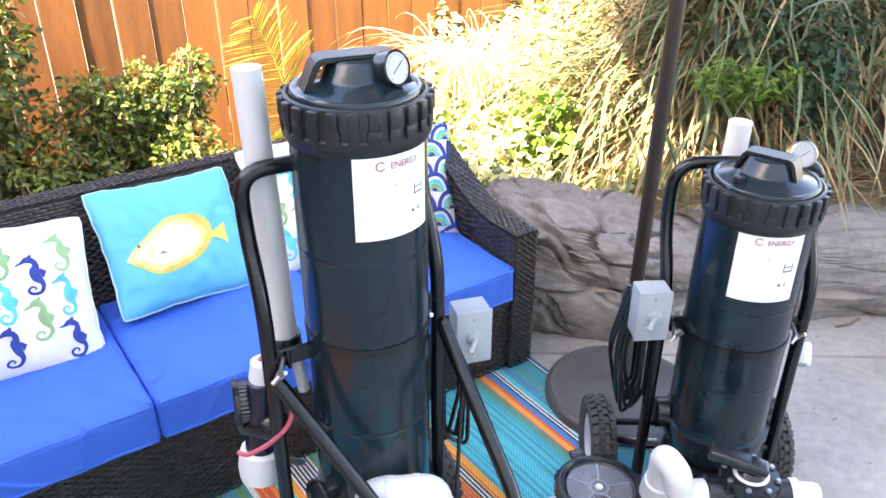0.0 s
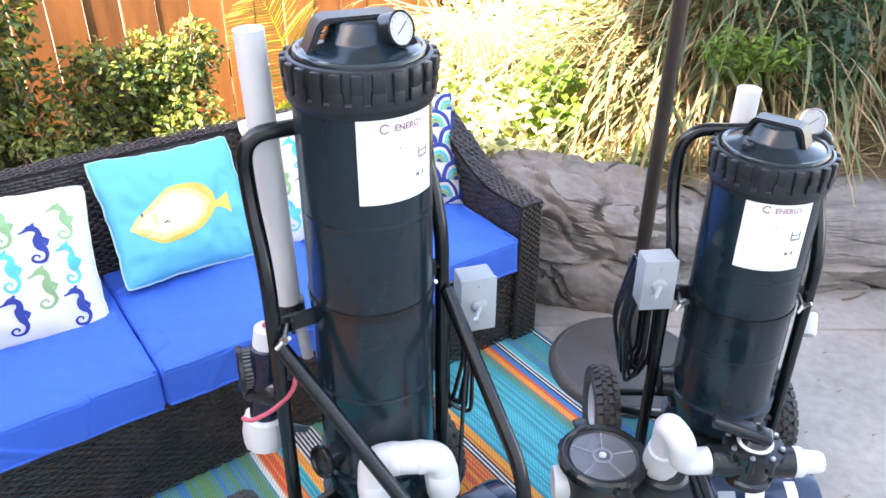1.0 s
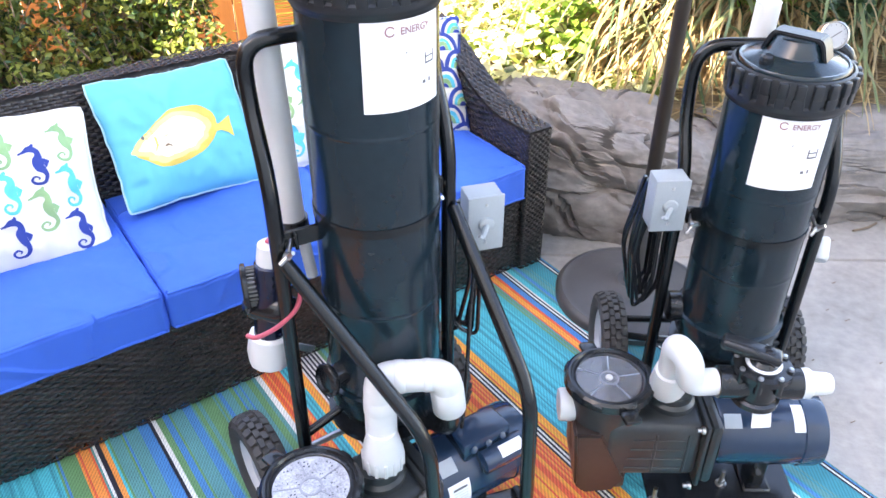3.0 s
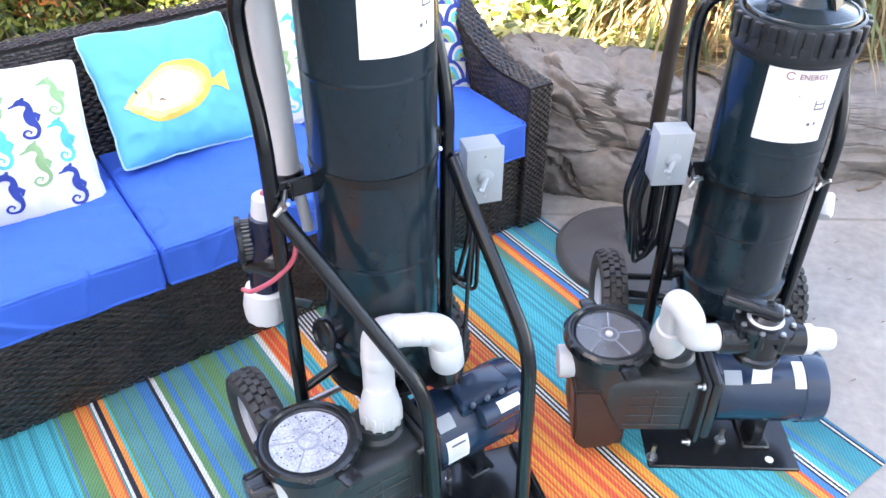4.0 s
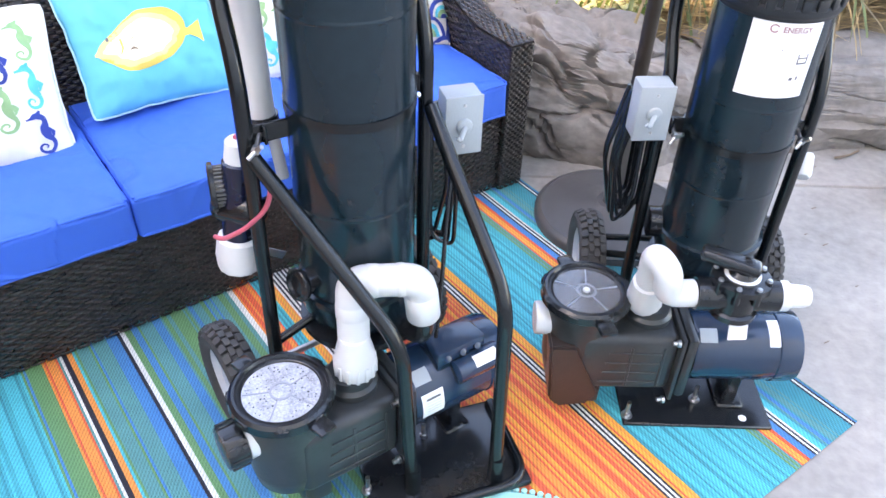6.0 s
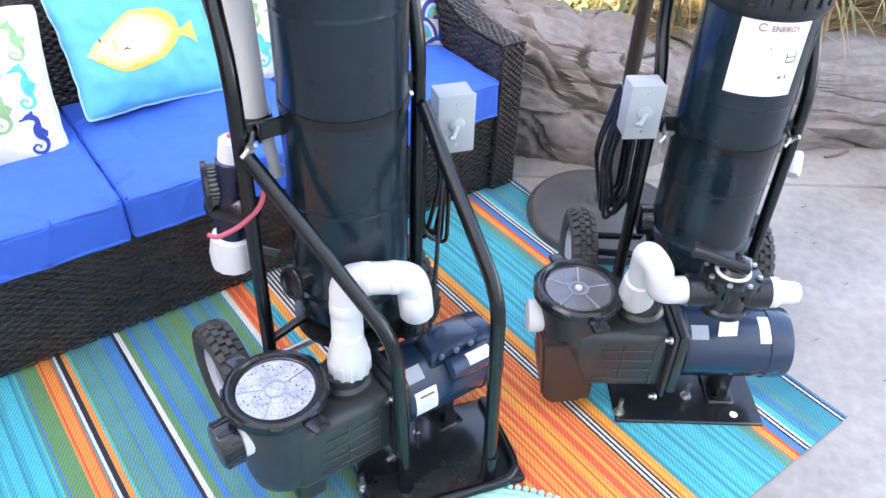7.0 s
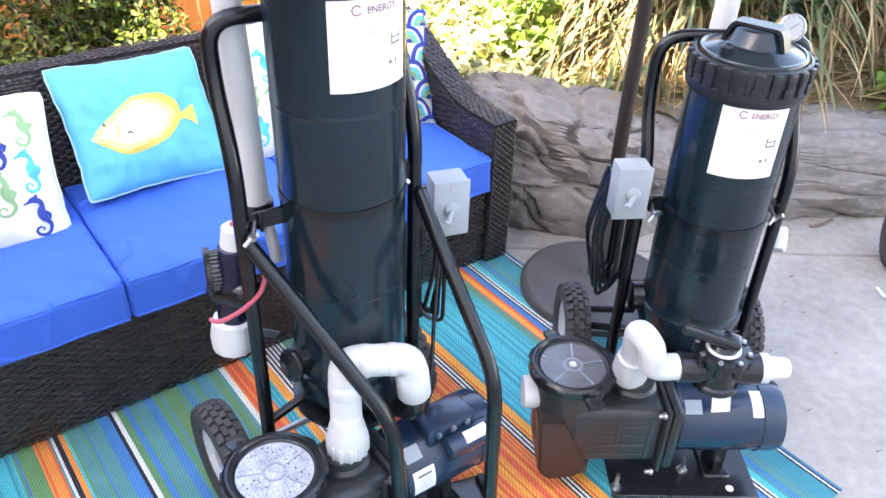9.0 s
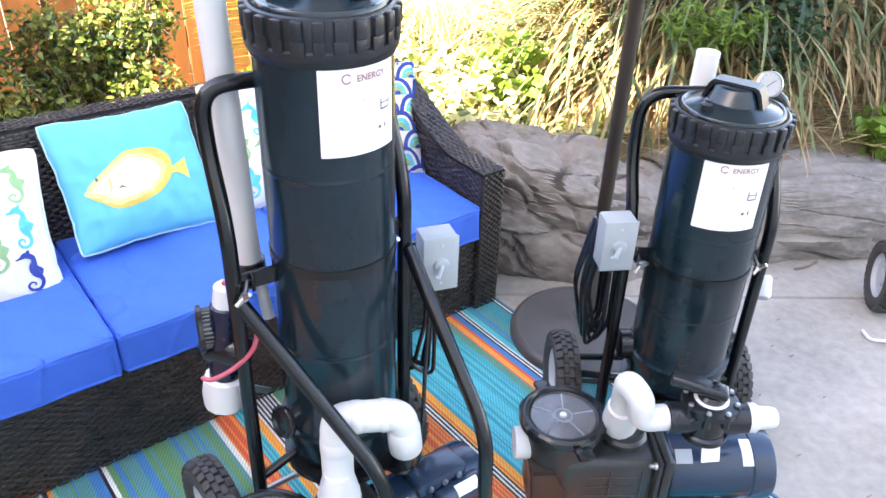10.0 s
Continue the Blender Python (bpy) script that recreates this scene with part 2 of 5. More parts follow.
for m in RUG_MATS:
    # slanting twist of the cords
    nt = m.node_tree
    coord = nt.nodes.new("ShaderNodeTexCoord")
    twist = nt.nodes.new("ShaderNodeTexWave")
    twist.inputs["Scale"].default_value, twist.inputs["Distortion"].default_value = 42.0, 1.2
    nt.links.new(coord.outputs["Object"], twist.inputs["Vector"])
    ramp = nt.nodes.new("ShaderNodeMapRange")
    ramp.inputs["To Min"].default_value, ramp.inputs["To Max"].default_value = 0.80, 1.16
    nt.links.new(twist.outputs[1], ramp.inputs[0])
    mul = nt.nodes.new("ShaderNodeMix")
    mul.data_type, mul.blend_type = "RGBA", "MULTIPLY"
    mul.inputs[0].default_value = 1.0
    base = nt.nodes["Principled BSDF"].inputs["Base Color"]
    nt.links.new(base.links[0].from_socket, mul.inputs[6])
    nt.links.new(ramp.outputs[0], mul.inputs[7])
    nt.links.new(mul.outputs[2], base)


def build_rug():
    """One woven sheet: each yarn is a raised strip that shares its edges with the next."""
    bm = bmesh.new()
    v0, v1, n = 0.31, 2.75, 70

    def column(s, drop):
        out = []
        for i in range(n + 1):
            v = v0 + (v1 - v0) * i / n
            out.append(bm.verts.new((s, v, 0.0072 + 0.0028 * noise.noise((s * 4, v * 4, 0)) - drop)))
        return out
    edge = column(BANDS[0][0], 0.0016)
    for a, b, yarns in BANDS:
        yarns = yarns.split()
        count = max(len(yarns), round((a - b) / 0.0052))
        w = (a - b) / count
        run = ""
        for k in range(count):
            mid, far = column(a - (k + 0.5) * w, rng.uniform(0, 0.0004)), column(a - (k + 1) * w, 0.0016)
            if set(yarns) == {"white", "black"}:
                run = yarns[k % 2]
            elif count <= 5:
                run = yarns[k * len(yarns) // count] if len(yarns) > 2 or count < 4 else yarns[k % len(yarns)]
            elif not run or "blue" not in yarns or rng.random() < 0.6:
                run = rng.choice(yarns)
            for p, q in ((edge, mid), (mid, far)):
                for i in range(n):
                    bm.faces.new((p[i], q[i], q[i + 1], p[i + 1])).material_index = NAMES.index(run)
            edge = far
    bm.transform(RUG)
    ob = part("rug", bm, RUG_MATS)
    return tagged(ob, "striped turquoise, orange and blue woven outdoor rug", "rug")


build_rug()

# ---- rocks, bed, fence ----


def rock(name, centre, size, seed, label, yaw=0, ledges=0.0, tilt=1.1, drop=0.0):
    """A boulder: a dense ball, squashed flat at its foot, broken by noise and slanting ledges."""
    bm = bmesh.new()
    bmesh.ops.create_icosphere(bm, subdivisions=7, radius=1.0)
    off = Vector((seed * 7.3, seed * 3.1, seed * 1.7))
    for v in bm.verts:
        d = v.co.normalized()
        p = Vector([math.copysign(abs(c) ** 0.62, c) for c in d])
        q = p * 1.3 + off
        k = 1 + 0.16 * noise.noise(q * 1.1) + 0.07 * noise.noise(q * 2.7) + 0.03 * noise.noise(q * 6.5)
        warp = 0.9 * noise.noise(q * 1.3)
        ridge = abs(noise.noise((q.x * 0.55, q.y * 0.5, q.z * 2.0 + q.x * tilt + warp)))
        k -= ledges * max(0.0, 0.07 - ridge) * 2.0
        ridge = abs(noise.noise((q.x * 0.8 + 7, q.y * 0.8, q.z * 2.6 + q.x * tilt * 1.4 - warp)))
        k -= ledges * max(0.0, 0.035 - ridge) * 1.6
        k += ledges * 0.006 * noise.noise((q.x * 1.5, q.y * 1.5, q.z * 13 + q.x * tilt * 4 + warp * 2))
        k += 0.05 * noise.noise(q * 2.0 + Vector((4, 1, 2)))
        k += 0.022 * noise.noise(q * 7) + 0.014 * noise.noise(q * 15) + 0.008 * noise.noise(q * 34)
        v.co = Vector((p.x * size[0], p.y * size[1], p.z * size[2])) * k
        v.co.z -= drop * v.co.x
    bm.transform(pose(*centre, 0, 0, yaw))
    return tagged(part(name, bm, M_ROCK), label, "rock", kind="structure")


rock("rock_wall_1", (0.46, 2.44, 0.11), (0.40, 0.25, 0.285), 1, "large grey-brown weathered boulder with slanting ledges", -6, 0.85, 0.7, 0.14)
rock("rock_wall_2", (1.30, 2.53, 0.08), (0.64, 0.215, 0.225), 2, "low grey-brown rock retaining wall", 3, 0.7)
rock("rock_wall_3", (2.35, 2.58, 0.08), (0.62, 0.24, 0.22), 3, "low grey-brown rock retaining wall", 0, 1.2)

FENCE = pose(-1.26, 3.4, 0, 0, 0, 33)


def build_fence():
    fence = thing("fence", FENCE.translation, "orange-stained cedar board fence in the sun", "fence", kind="structure")
    r = random.Random(2)
    x = -2.6
    while x < 3.4:
        w = 0.138 + r.uniform(-0.003, 0.003)
        yo = r.uniform(-0.006, 0.006)
        part("board", box((x, yo, 0.02), (x + w, yo + 0.018, 1.83), FENCE, 0.003, 1), M_FENCE, fence, smooth=False)
        x += w + 0.005
    for z in (0.35, 1.5):
        part("rail", box((-2.7, 0.03, z), (3.5, 0.07, z + 0.09), FENCE, 0.003, 1), M_FENCE, fence, smooth=False)


build_fence()

# ---- sofa ----
SOFA = pose(0.274, 2.056, 0, 0, 0, 36.2)


def weave(surface, us, vs, pitch=0.0092, length=0.034, lift=0.005, bm=None):
    """Strands of wicker over a surface(u, v), which gives a place and a normal; us and vs are its sizes in metres."""
    bm = bm or bmesh.new()
    r = random.Random(7)
    rows, cols = int(vs / pitch), int(us / length)
    for j in range(rows):
        for i in range(-1, cols + 1):
            u0 = (i + 0.5 * (j % 2)) * length - 0.001 + r.uniform(-0.001, 0.001)
            u1 = u0 + length * 0.93
            u0, u1 = max(0.0, u0), min(us, u1)
            if u1 - u0 < 0.004:
                continue
            v0, v1 = j * pitch + r.uniform(-0.0006, 0.0006), (j + 0.86) * pitch
            ring = []
            for k, h in enumerate((0.0, 0.85, 1.0, 0.85, 0.0)):
                u = u0 + (u1 - u0) * k / 4
                pts = []
                for v, e in ((v0, 0.25), ((v0 + v1) / 2, 1.0), (v1, 0.25)):
                    p, n = surface(u, v)
                    pts.append(bm.verts.new(p + n * (lift * h * (0.55 + 0.45 * e))))
                ring.append(pts)
            for a, b in zip(ring, ring[1:]):
                for q in range(2):
                    bm.faces.new((a[q], b[q], b[q + 1], a[q + 1]))
    return bm


def flat(m, origin, eu, ev):
    """A flat surface for weave(): from origin along the unit vectors eu and ev, in the frame m."""
    o, eu, ev = Vector(origin), Vector(eu).normalized(), Vector(ev).normalized()
    n = (m.to_3x3() @ eu.cross(ev)).normalized()
    return lambda u, v: (m @ (o + eu * u + ev * v), n)


BACK_LOW, BACK_TOP = (0.47, 0.30), (0.60, 0.665)
SOFA_W = 1.80


def arm_top(y):
    t = min(1.0, max(0.0, (y - 0.12) / 0.48))
    return 0.488 + 0.185 * t * t * (3 - 2 * t)


def build_sofa():
    sofa = thing("sofa", SOFA.translation, "dark brown woven wicker sofa with blue seat cushions", "sofa")
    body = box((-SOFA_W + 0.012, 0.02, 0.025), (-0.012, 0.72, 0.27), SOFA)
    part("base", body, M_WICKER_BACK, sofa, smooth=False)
    bm = weave(flat(SOFA, (-SOFA_W, 0.018, 0.012), (1, 0, 0), (0, 0, 1)), SOFA_W, 0.265)
    part("front_panel", bm, M_WICKER, sofa, kind="stuff", recalc=False)
    # back: a leaning slab with a rolled top
    (y0, z0), (y1, z1) = BACK_LOW, BACK_TOP
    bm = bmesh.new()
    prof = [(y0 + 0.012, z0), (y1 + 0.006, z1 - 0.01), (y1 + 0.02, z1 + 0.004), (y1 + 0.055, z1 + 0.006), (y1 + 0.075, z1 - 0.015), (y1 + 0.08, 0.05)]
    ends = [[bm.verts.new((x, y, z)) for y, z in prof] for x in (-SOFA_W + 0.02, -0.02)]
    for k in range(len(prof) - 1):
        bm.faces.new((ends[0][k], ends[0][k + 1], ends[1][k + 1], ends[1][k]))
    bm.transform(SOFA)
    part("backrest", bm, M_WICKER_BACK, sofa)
    d = Vector((0, y1 - y0, z1 - z0))
    bm = weave(flat(SOFA, (-SOFA_W + 0.05, y0, z0), (1, 0, 0), d), SOFA_W - 0.1, d.length)
    bm = weave(flat(SOFA, (-SOFA_W + 0.02, y1 + 0.004, z1 + 0.006), (1, 0, 0), (0, 1, 0.02)), SOFA_W - 0.04, 0.07, bm=bm)
    part("back_weave", bm, M_WICKER, sofa, kind="stuff", recalc=False)
    for x0, x1, side in ((-0.085, 0.0, "right"), (-SOFA_W, -SOFA_W + 0.085, "left")):
        bm = bmesh.new()
        n = 16
        low, high = [], []
        for x in (x0 + 0.004, x1 - 0.004):
            low.append([bm.verts.new((x, 0.004 + 0.69 * k / n, 0.02)) for k in range(n + 1)])
            high.append([bm.verts.new((x, 0.004 + 0.69 * k / n, arm_top(0.69 * k / n) - 0.005)) for k in range(n + 1)])
        for k in range(n):
            for s in range(2):
                bm.faces.new((low[s][k], low[s][k + 1], high[s][k + 1], high[s][k]))
            bm.faces.new((high[0][k], high[0][k + 1], high[1][k + 1], high[1][k]))
        bm.faces.new((low[0][0], low[1][0], high[1][0], high[0][0]))
        bm.faces.new((low[0][n], low[1][n], high[1][n], high[0][n]))
        bm.transform(SOFA)
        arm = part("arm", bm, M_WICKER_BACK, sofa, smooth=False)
        # woven skin: front edge, inner and outer faces, top
        bm = weave(flat(SOFA, (x0, 0.0, 0.012), (1, 0, 0), (0, 0, 1)), 0.085, 0.478, length=0.021)
        turn = SOFA.to_3x3()

        def side_face(x, sign):
            def s(u, v):
                y = u if sign > 0 else 0.66 - u
                top = arm_top(y)
                return SOFA @ Vector((x, y, 0.012 + (top - 0.015) * v)), turn @ Vector((sign, 0, 0))
            return s

        def unit(face):
            return lambda u, v: face(u, v / 0.55)

        bm = weave(unit(side_face(x0, -1)), 0.66, 0.55, pitch=0.0105, bm=bm)
        bm = weave(unit(side_face(x1, 1)), 0.66, 0.55, pitch=0.0105, bm=bm)
        bm = weave(lambda u, v: (SOFA @ Vector((x0 + v, u, arm_top(u))), turn @ Vector((0, 0, 1))), 0.66, 0.085, bm=bm)
        part("arm_weave", bm, M_WICKER, arm, kind="stuff", recalc=False)


def soft_box(lo, hi, m, r=0.03, crown=0.012, n=72, seed=0, wrinkle=0.012):
    """An upholstered cushion: a box with round edges, a crowned top and soft wrinkles."""
    bm = bmesh.new()
    bmesh.ops.create_cube(bm, size=2.0)
    bmesh.ops.subdivide_edges(bm, edges=bm.edges[:], cuts=n, use_grid_fill=True)
    lo, hi = Vector(lo), Vector(hi)
    c, h = (lo + hi) / 2, (hi - lo) / 2
    for v in bm.verts:
        p = Vector([v.co[k] * h[k] for k in range(3)])
        inner = Vector([max(-h[k] + r, min(h[k] - r, p[k])) for k in range(3)])
        d = p - inner
        q = inner + (d.normalized() * r if d.length > 1e-6 else d)
        fx, fy = 1 - v.co.x ** 2, 1 - v.co.y ** 2
        if v.co.z > 0:
            q.z += crown * (fx * fy) ** 0.5 * v.co.z
        w = 0.7 * noise.noise((p.x * 9 + seed, p.y * 5, p.z * 5)) + 0.7 * noise.noise((p.x * 5 + p.y * 15, p.y * 3 + seed, 2)) + 0.5 * noise.noise((p.x * 26 + seed, p.y * 7, p.z * 9))
        crease = max(0.0, 0.07 - abs(noise.noise((p.x * 4.5 + p.y * 6 + seed, p.y * 3 - p.x * 3, p.z * 4 + seed)))) * 14
        edge = min(1.0, max(abs(v.co.x), abs(v.co.y)) ** 4 + 0.25)
        q += Vector((0.25, -0.5, 0.7)) * wrinkle * (w + 0.9 * crease * edge)
        v.co = c + q
    bm.transform(m)
    return bm


def build_cushions():
    xs = [-0.09, -0.625, -1.16, -1.71]
    for k in range(3):
        c = thing("seat_cushion", SOFA @ Vector(((xs[k] + xs[k + 1]) / 2, 0.26, 0.27)), "royal blue canvas seat cushion with piped edges", "cushion", "seat cushions of the sofa")
        part("cover", soft_box((xs[k + 1] + 0.001, -0.012, 0.275), (xs[k] - 0.001, 0.50, 0.385), SOFA, 0.015, 0.012, seed=k * 5), M_BLUE, c)
        a, b = xs[k + 1] + 0.008, xs[k] - 0.008
        for loop in ([(a, -0.007, 0.381), (b, -0.007, 0.381)], [(a, -0.004, 0.384), (a, 0.49, 0.386)], [(b, -0.004, 0.384), (b, 0.49, 0.386)], [(a, -0.011, 0.285), (b, -0.011, 0.285)]):
            part("piping", tube([SOFA @ (Vector(loop[0]).lerp(Vector(loop[1]), i / 12) + Vector((0, 0, 0.0015 * math.sin(i * 1.9 + k)))) for i in range(13)], 0.0038, 8), M_BLUE, c)


class Pillow:
    """A stuffed square pillow in the frame m: x across, y up its face, z out of its face."""

    def __init__(self, m, w, h, t, seed=0):
        self.m, self.w, self.h, self.t, self.seed = m, w / 2, h / 2, t / 2, seed

    def at(self, u, v, out=0.0):
        """u, v from -1 to 1."""
        pinch = 1 - 0.085 * (1 - v * v) * abs(u) ** 2 - 0.05 * (u * v) ** 6
        pinch2 = 1 - 0.085 * (1 - u * u) * abs(v) ** 2 - 0.05 * (u * v) ** 6
        full = max(0.0, (1 - abs(u) ** 2.6) * (1 - abs(v) ** 2.6)) ** 0.55
        wr = 0.010 * noise.noise((u * 3.0 + self.seed, v * 2.4, 0)) + 0.008 * noise.noise((u * 7 + self.seed, v * 4, 3)) + 0.013 * (abs(u) ** 2) * noise.noise((u * 2, v * 9, self.seed)) + 0.012 * (abs(v) ** 2) * noise.noise((u * 11, v * 2, self.seed + 4))
        edge = 0.004 * noise.noise((u * 5, v * 5, self.seed))
        return Vector((u * self.w * pinch + edge, v * self.h * pinch2 + edge, self.t * full * out + wr * abs(out) * (1 - max(abs(u), abs(v)) ** 4)))

    def point(self, u, v, lift=0.0015):
        return self.m @ (self.at(u, v, 1.0) + Vector((0, 0, lift)))

    def cover(self):
        bm = bmesh.new()
        n = 52
        for out in (1.0, -1.0):
            g = [[bm.verts.new(self.m @ self.at(-1 + 2 * i / n, -1 + 2 * j / n, out)) for i in range(n + 1)] for j in range(n + 1)]
            for j in range(n):
                for i in range(n):
                    bm.faces.new((g[j][i], g[j][i + 1], g[j + 1][i + 1], g[j + 1][i]))
        bmesh.ops.remove_doubles(bm, verts=bm.verts, dist=0.0004)
        return bm

    def piping(self):
        ring = [(-1 + 2 * k / 20, -1) for k in range(20)] + [(1, -1 + 2 * k / 20) for k in range(20)] + [(1 - 2 * k / 20, 1) for k in range(20)] + [(-1, 1 - 2 * k / 20) for k in range(21)]
        return tube([self.m @ self.at(u, v, 0) for u, v in ring], 0.0034, 7)

    def blob(self, cu, cv, radius, rings=7, seg=56, lift=0.0016):
        """A printed patch round (cu, cv) with the outline radius(angle) -> (du, dv)."""
        bm = bmesh.new()
        mid = bm.verts.new(self.point(cu, cv, lift))
        last = None
        for k in range(1, rings + 1):
            ring = []
            for i in range(seg):
                du, dv = radius(2 * math.pi * i / seg)
                ring.append(bm.verts.new(self.point(cu + du * k / rings, cv + dv * k / rings, lift)))
            for i in range(seg):
                if last:
                    bm.faces.new((last[i], last[(i + 1) % seg], ring[(i + 1) % seg], ring[i]))
                else:
                    bm.faces.new((mid, ring[i], ring[(i + 1) % seg]))
            last = ring
        return bm

    def ribbon(self, path, widths, lift=0.0016):
        """A printed stroke along a path of (u, v), with a half-width at each point."""
        bm = bmesh.new()
        last = None
        for k, (u, v) in enumerate(path):
            a, b = path[max(0, k - 1)], path[min(len(path) - 1, k + 1)]
            d = Vector((b[0] - a[0], b[1] - a[1])).normalized()
            row = [bm.verts.new(self.point(u - d.y * widths[k] * s, v + d.x * widths[k] * s, lift)) for s in (-1, -0.33, 0.33, 1)]
            if last:
                for q in range(3):
                    bm.faces.new((last[q], last[q + 1], row[q + 1], row[q]))
            last = row
        return bm


def facing(x, y, z, lean, turn=0, roll=0):
    """A pillow's frame on the sofa: its face looks to the front and leans back by lean degrees."""
    return SOFA @ pose(x, y, z, 0, 0, turn) @ pose(0, 0, 0, 90 - lean, 0, 0) @ pose(0, 0, 0, 0, 0, roll)


CURL = ((-0.50, 0.50, 0.045), (-0.33, 0.56, 0.07), (-0.14, 0.66, 0.17), (0.05, 0.56, 0.15), (0.10, 0.36, 0.16), (0.05, 0.12, 0.25), (0.10, -0.12, 0.22), (0.22, -0.34, 0.13), (0.24, -0.56, 0.095), (0.10, -0.79, 0.08), (-0.13, -0.80, 0.07), (-0.24, -0.63, 0.06), (-0.13, -0.49, 0.05), (0.0, -0.56, 0.04), (-0.06, -0.65, 0.03))


def curl(cu, cv, size):
    """The path and widths of a plain curled S shape."""
    path, widths = [], []
    for k in range(len(CURL) - 1):
        p0, p1, p2, p3 = (Vector(CURL[max(0, min(len(CURL) - 1, k + d))]) for d in (-1, 0, 1, 2))
        for i in range(5):
            t = i / 5
            q = 0.5 * (2 * p1 + (p2 - p0) * t + (2 * p0 - 5 * p1 + 4 * p2 - p3) * t * t + (3 * p1 - p0 - 3 * p2 + p3) * t ** 3)
            path.append((cu + size * q.x * 1.15, cv + size * q.y))
            widths.append(size * max(0.02, q.z * 0.8))
    return path, widths


def build_pillows():
    # aqua pillow with a yellow oval and tail
    p = Pillow(facing(-0.93, 0.455, 0.537, 42, 3, -3), 0.405, 0.375, 0.13, 1)
    t = thing("throw_pillow", p.m @ Vector((0, -0.2, 0)), "aqua throw pillow with a yellow oval fish-shaped print", "pillow")
    part("cover", p.cover(), M_AQUA, t)
    part("piping", p.piping(), M_PIPING, t, "pale aqua piping")

    def body(a, long=0.53, high=0.40, slant=0.35):
        x, y = math.cos(a), math.sin(a)
        dv = high * y * (1 - 0.52 * max(0.0, -x - 0.3)) - 0.05 * max(0.0, -x)
        return long * x - 0.07 * max(0.0, -x - 0.75) / 0.25 + slant * dv, dv

    def ragged(a, long, high, du):
        x, y = body(a, long, high)
        k = 1 + 0.10 * noise.noise((3 * math.cos(a), 3 * math.sin(a), 4))
        return x * k + du, y * k
    part("print", p.blob(-0.12, -0.12, body), M_YELLOW, t, "mottled yellow oval print")
    part("print", p.blob(-0.14, -0.12, lambda a: ragged(a, 0.49, 0.33, -0.03), lift=0.0022), M_FISH_MID, t)
    part("print", p.blob(-0.14, -0.12, lambda a: ragged(a, 0.40, 0.26, -0.02), lift=0.0028), M_PALE, t)
    part("print", p.ribbon([(0.36, -0.13), (0.44, -0.135), (0.53, -0.14), (0.62, -0.15)], [0.06, 0.055, 0.11, 0.165], 0.0025), M_YELLOW, t)
    part("print", p.ribbon([(-0.44, 0.03), (-0.40, -0.08), (-0.41, -0.19), (-0.46, -0.27)], [0.008, 0.011, 0.011, 0.006], 0.0033), M_YELLOW, t)
    part("print", p.blob(-0.56, -0.04, lambda a: (0.022 * math.cos(a), 0.026 * math.sin(a)), 2, 12, 0.0034), M_INK, t)
    part("print", p.ribbon([(-0.34, -0.24), (-0.29, -0.22), (-0.24, -0.25)], [0.006, 0.02, 0.006], 0.0034), M_BARK, t)
    # cream pillow with curls
    mats = (M_NAVY, M_TEAL, M_GREEN)
    for spot, order, label in (((-1.365, 0.385, 0.525, 36, 2, -8), 0, "cream throw pillow with blue and green curled prints"), ((-0.49, 0.47, 0.545, 36, -2, 2), 1, "cream throw pillow with pale green and blue prints")):
        p = Pillow(facing(*spot), 0.40, 0.40, 0.12, 4 + order)
        t = thing("throw_pillow", p.m @ Vector((0, -0.2, 0)), label, "pillow")
        part("cover", p.cover(), M_CREAM, t)
        part("piping", p.piping(), M_CREAM, t)
        for i in range(5):
            for j in range(3 if i % 2 == 0 else 2):
                cu, cv = 0.65 - 0.35 * i, 0.52 - 0.55 * j - (0.26 if i % 2 else 0.0)
                hue = mats[((2, 1, 0)[j] if i % 2 == 0 else (0, 2)[j]) if order == 0 else (1, 2, 1)[j]]
                part("print", p.ribbon(*curl(cu, cv, 0.30)), hue, t)
                part("print", p.ribbon([(cu + 0.075, cv + 0.06), (cu + 0.115, cv + 0.015), (cu + 0.10, cv - 0.05)], [0.012, 0.035, 0.01], 0.0019), hue, t)
                part("print", p.ribbon([(cu - 0.03, cv + 0.21), (cu + 0.005, cv + 0.262)], [0.03, 0.012], 0.0019), hue, t)
    # patterned pillow beside the arm
    p = Pillow(facing(-0.215, 0.44, 0.535, 34, -24, 0), 0.38, 0.38, 0.12, 9)
    t = thing("throw_pillow", p.m @ Vector((0, -0.2, 0)), "throw pillow with blue, green and white scallop arcs", "pillow")
    part("cover", p.cover(), M_CREAM, t)
    def inside(c):
        return max(-0.97, min(0.97, c))
    for j in range(8):
        for i in range(5):
            cu, cv = -1.2 + 0.60 * i + (0.30 if j % 2 else 0), 0.95 - 0.30 * j
            for rad, w, k in ((0.262, 0.036, 0), (0.205, 0.022, 3), (0.155, 0.03, 1), (0.095, 0.03, 2), (0.035, 0.03, 0)):
                path = [(inside(cu + rad * math.cos(math.pi * s / 16)), inside(cv + 1.1 * rad * math.sin(math.pi * s / 16))) for s in range(17)]
                if max(q[0] for q in path) - min(q[0] for q in path) < 0.03 or max(q[1] for q in path) - min(q[1] for q in path) < 0.01:
                    continue
                part("print", p.ribbon(path, [w] * 17, 0.0015 + 0.0004 * (j + 1)), (M_NAVY, M_TEAL, M_GREEN, M_CREAM)[k], t)


build_sofa()
build_cushions()
build_pillows()

# ---- patio umbrella ----
POLE = Vector((0.537, 1.88, 0))


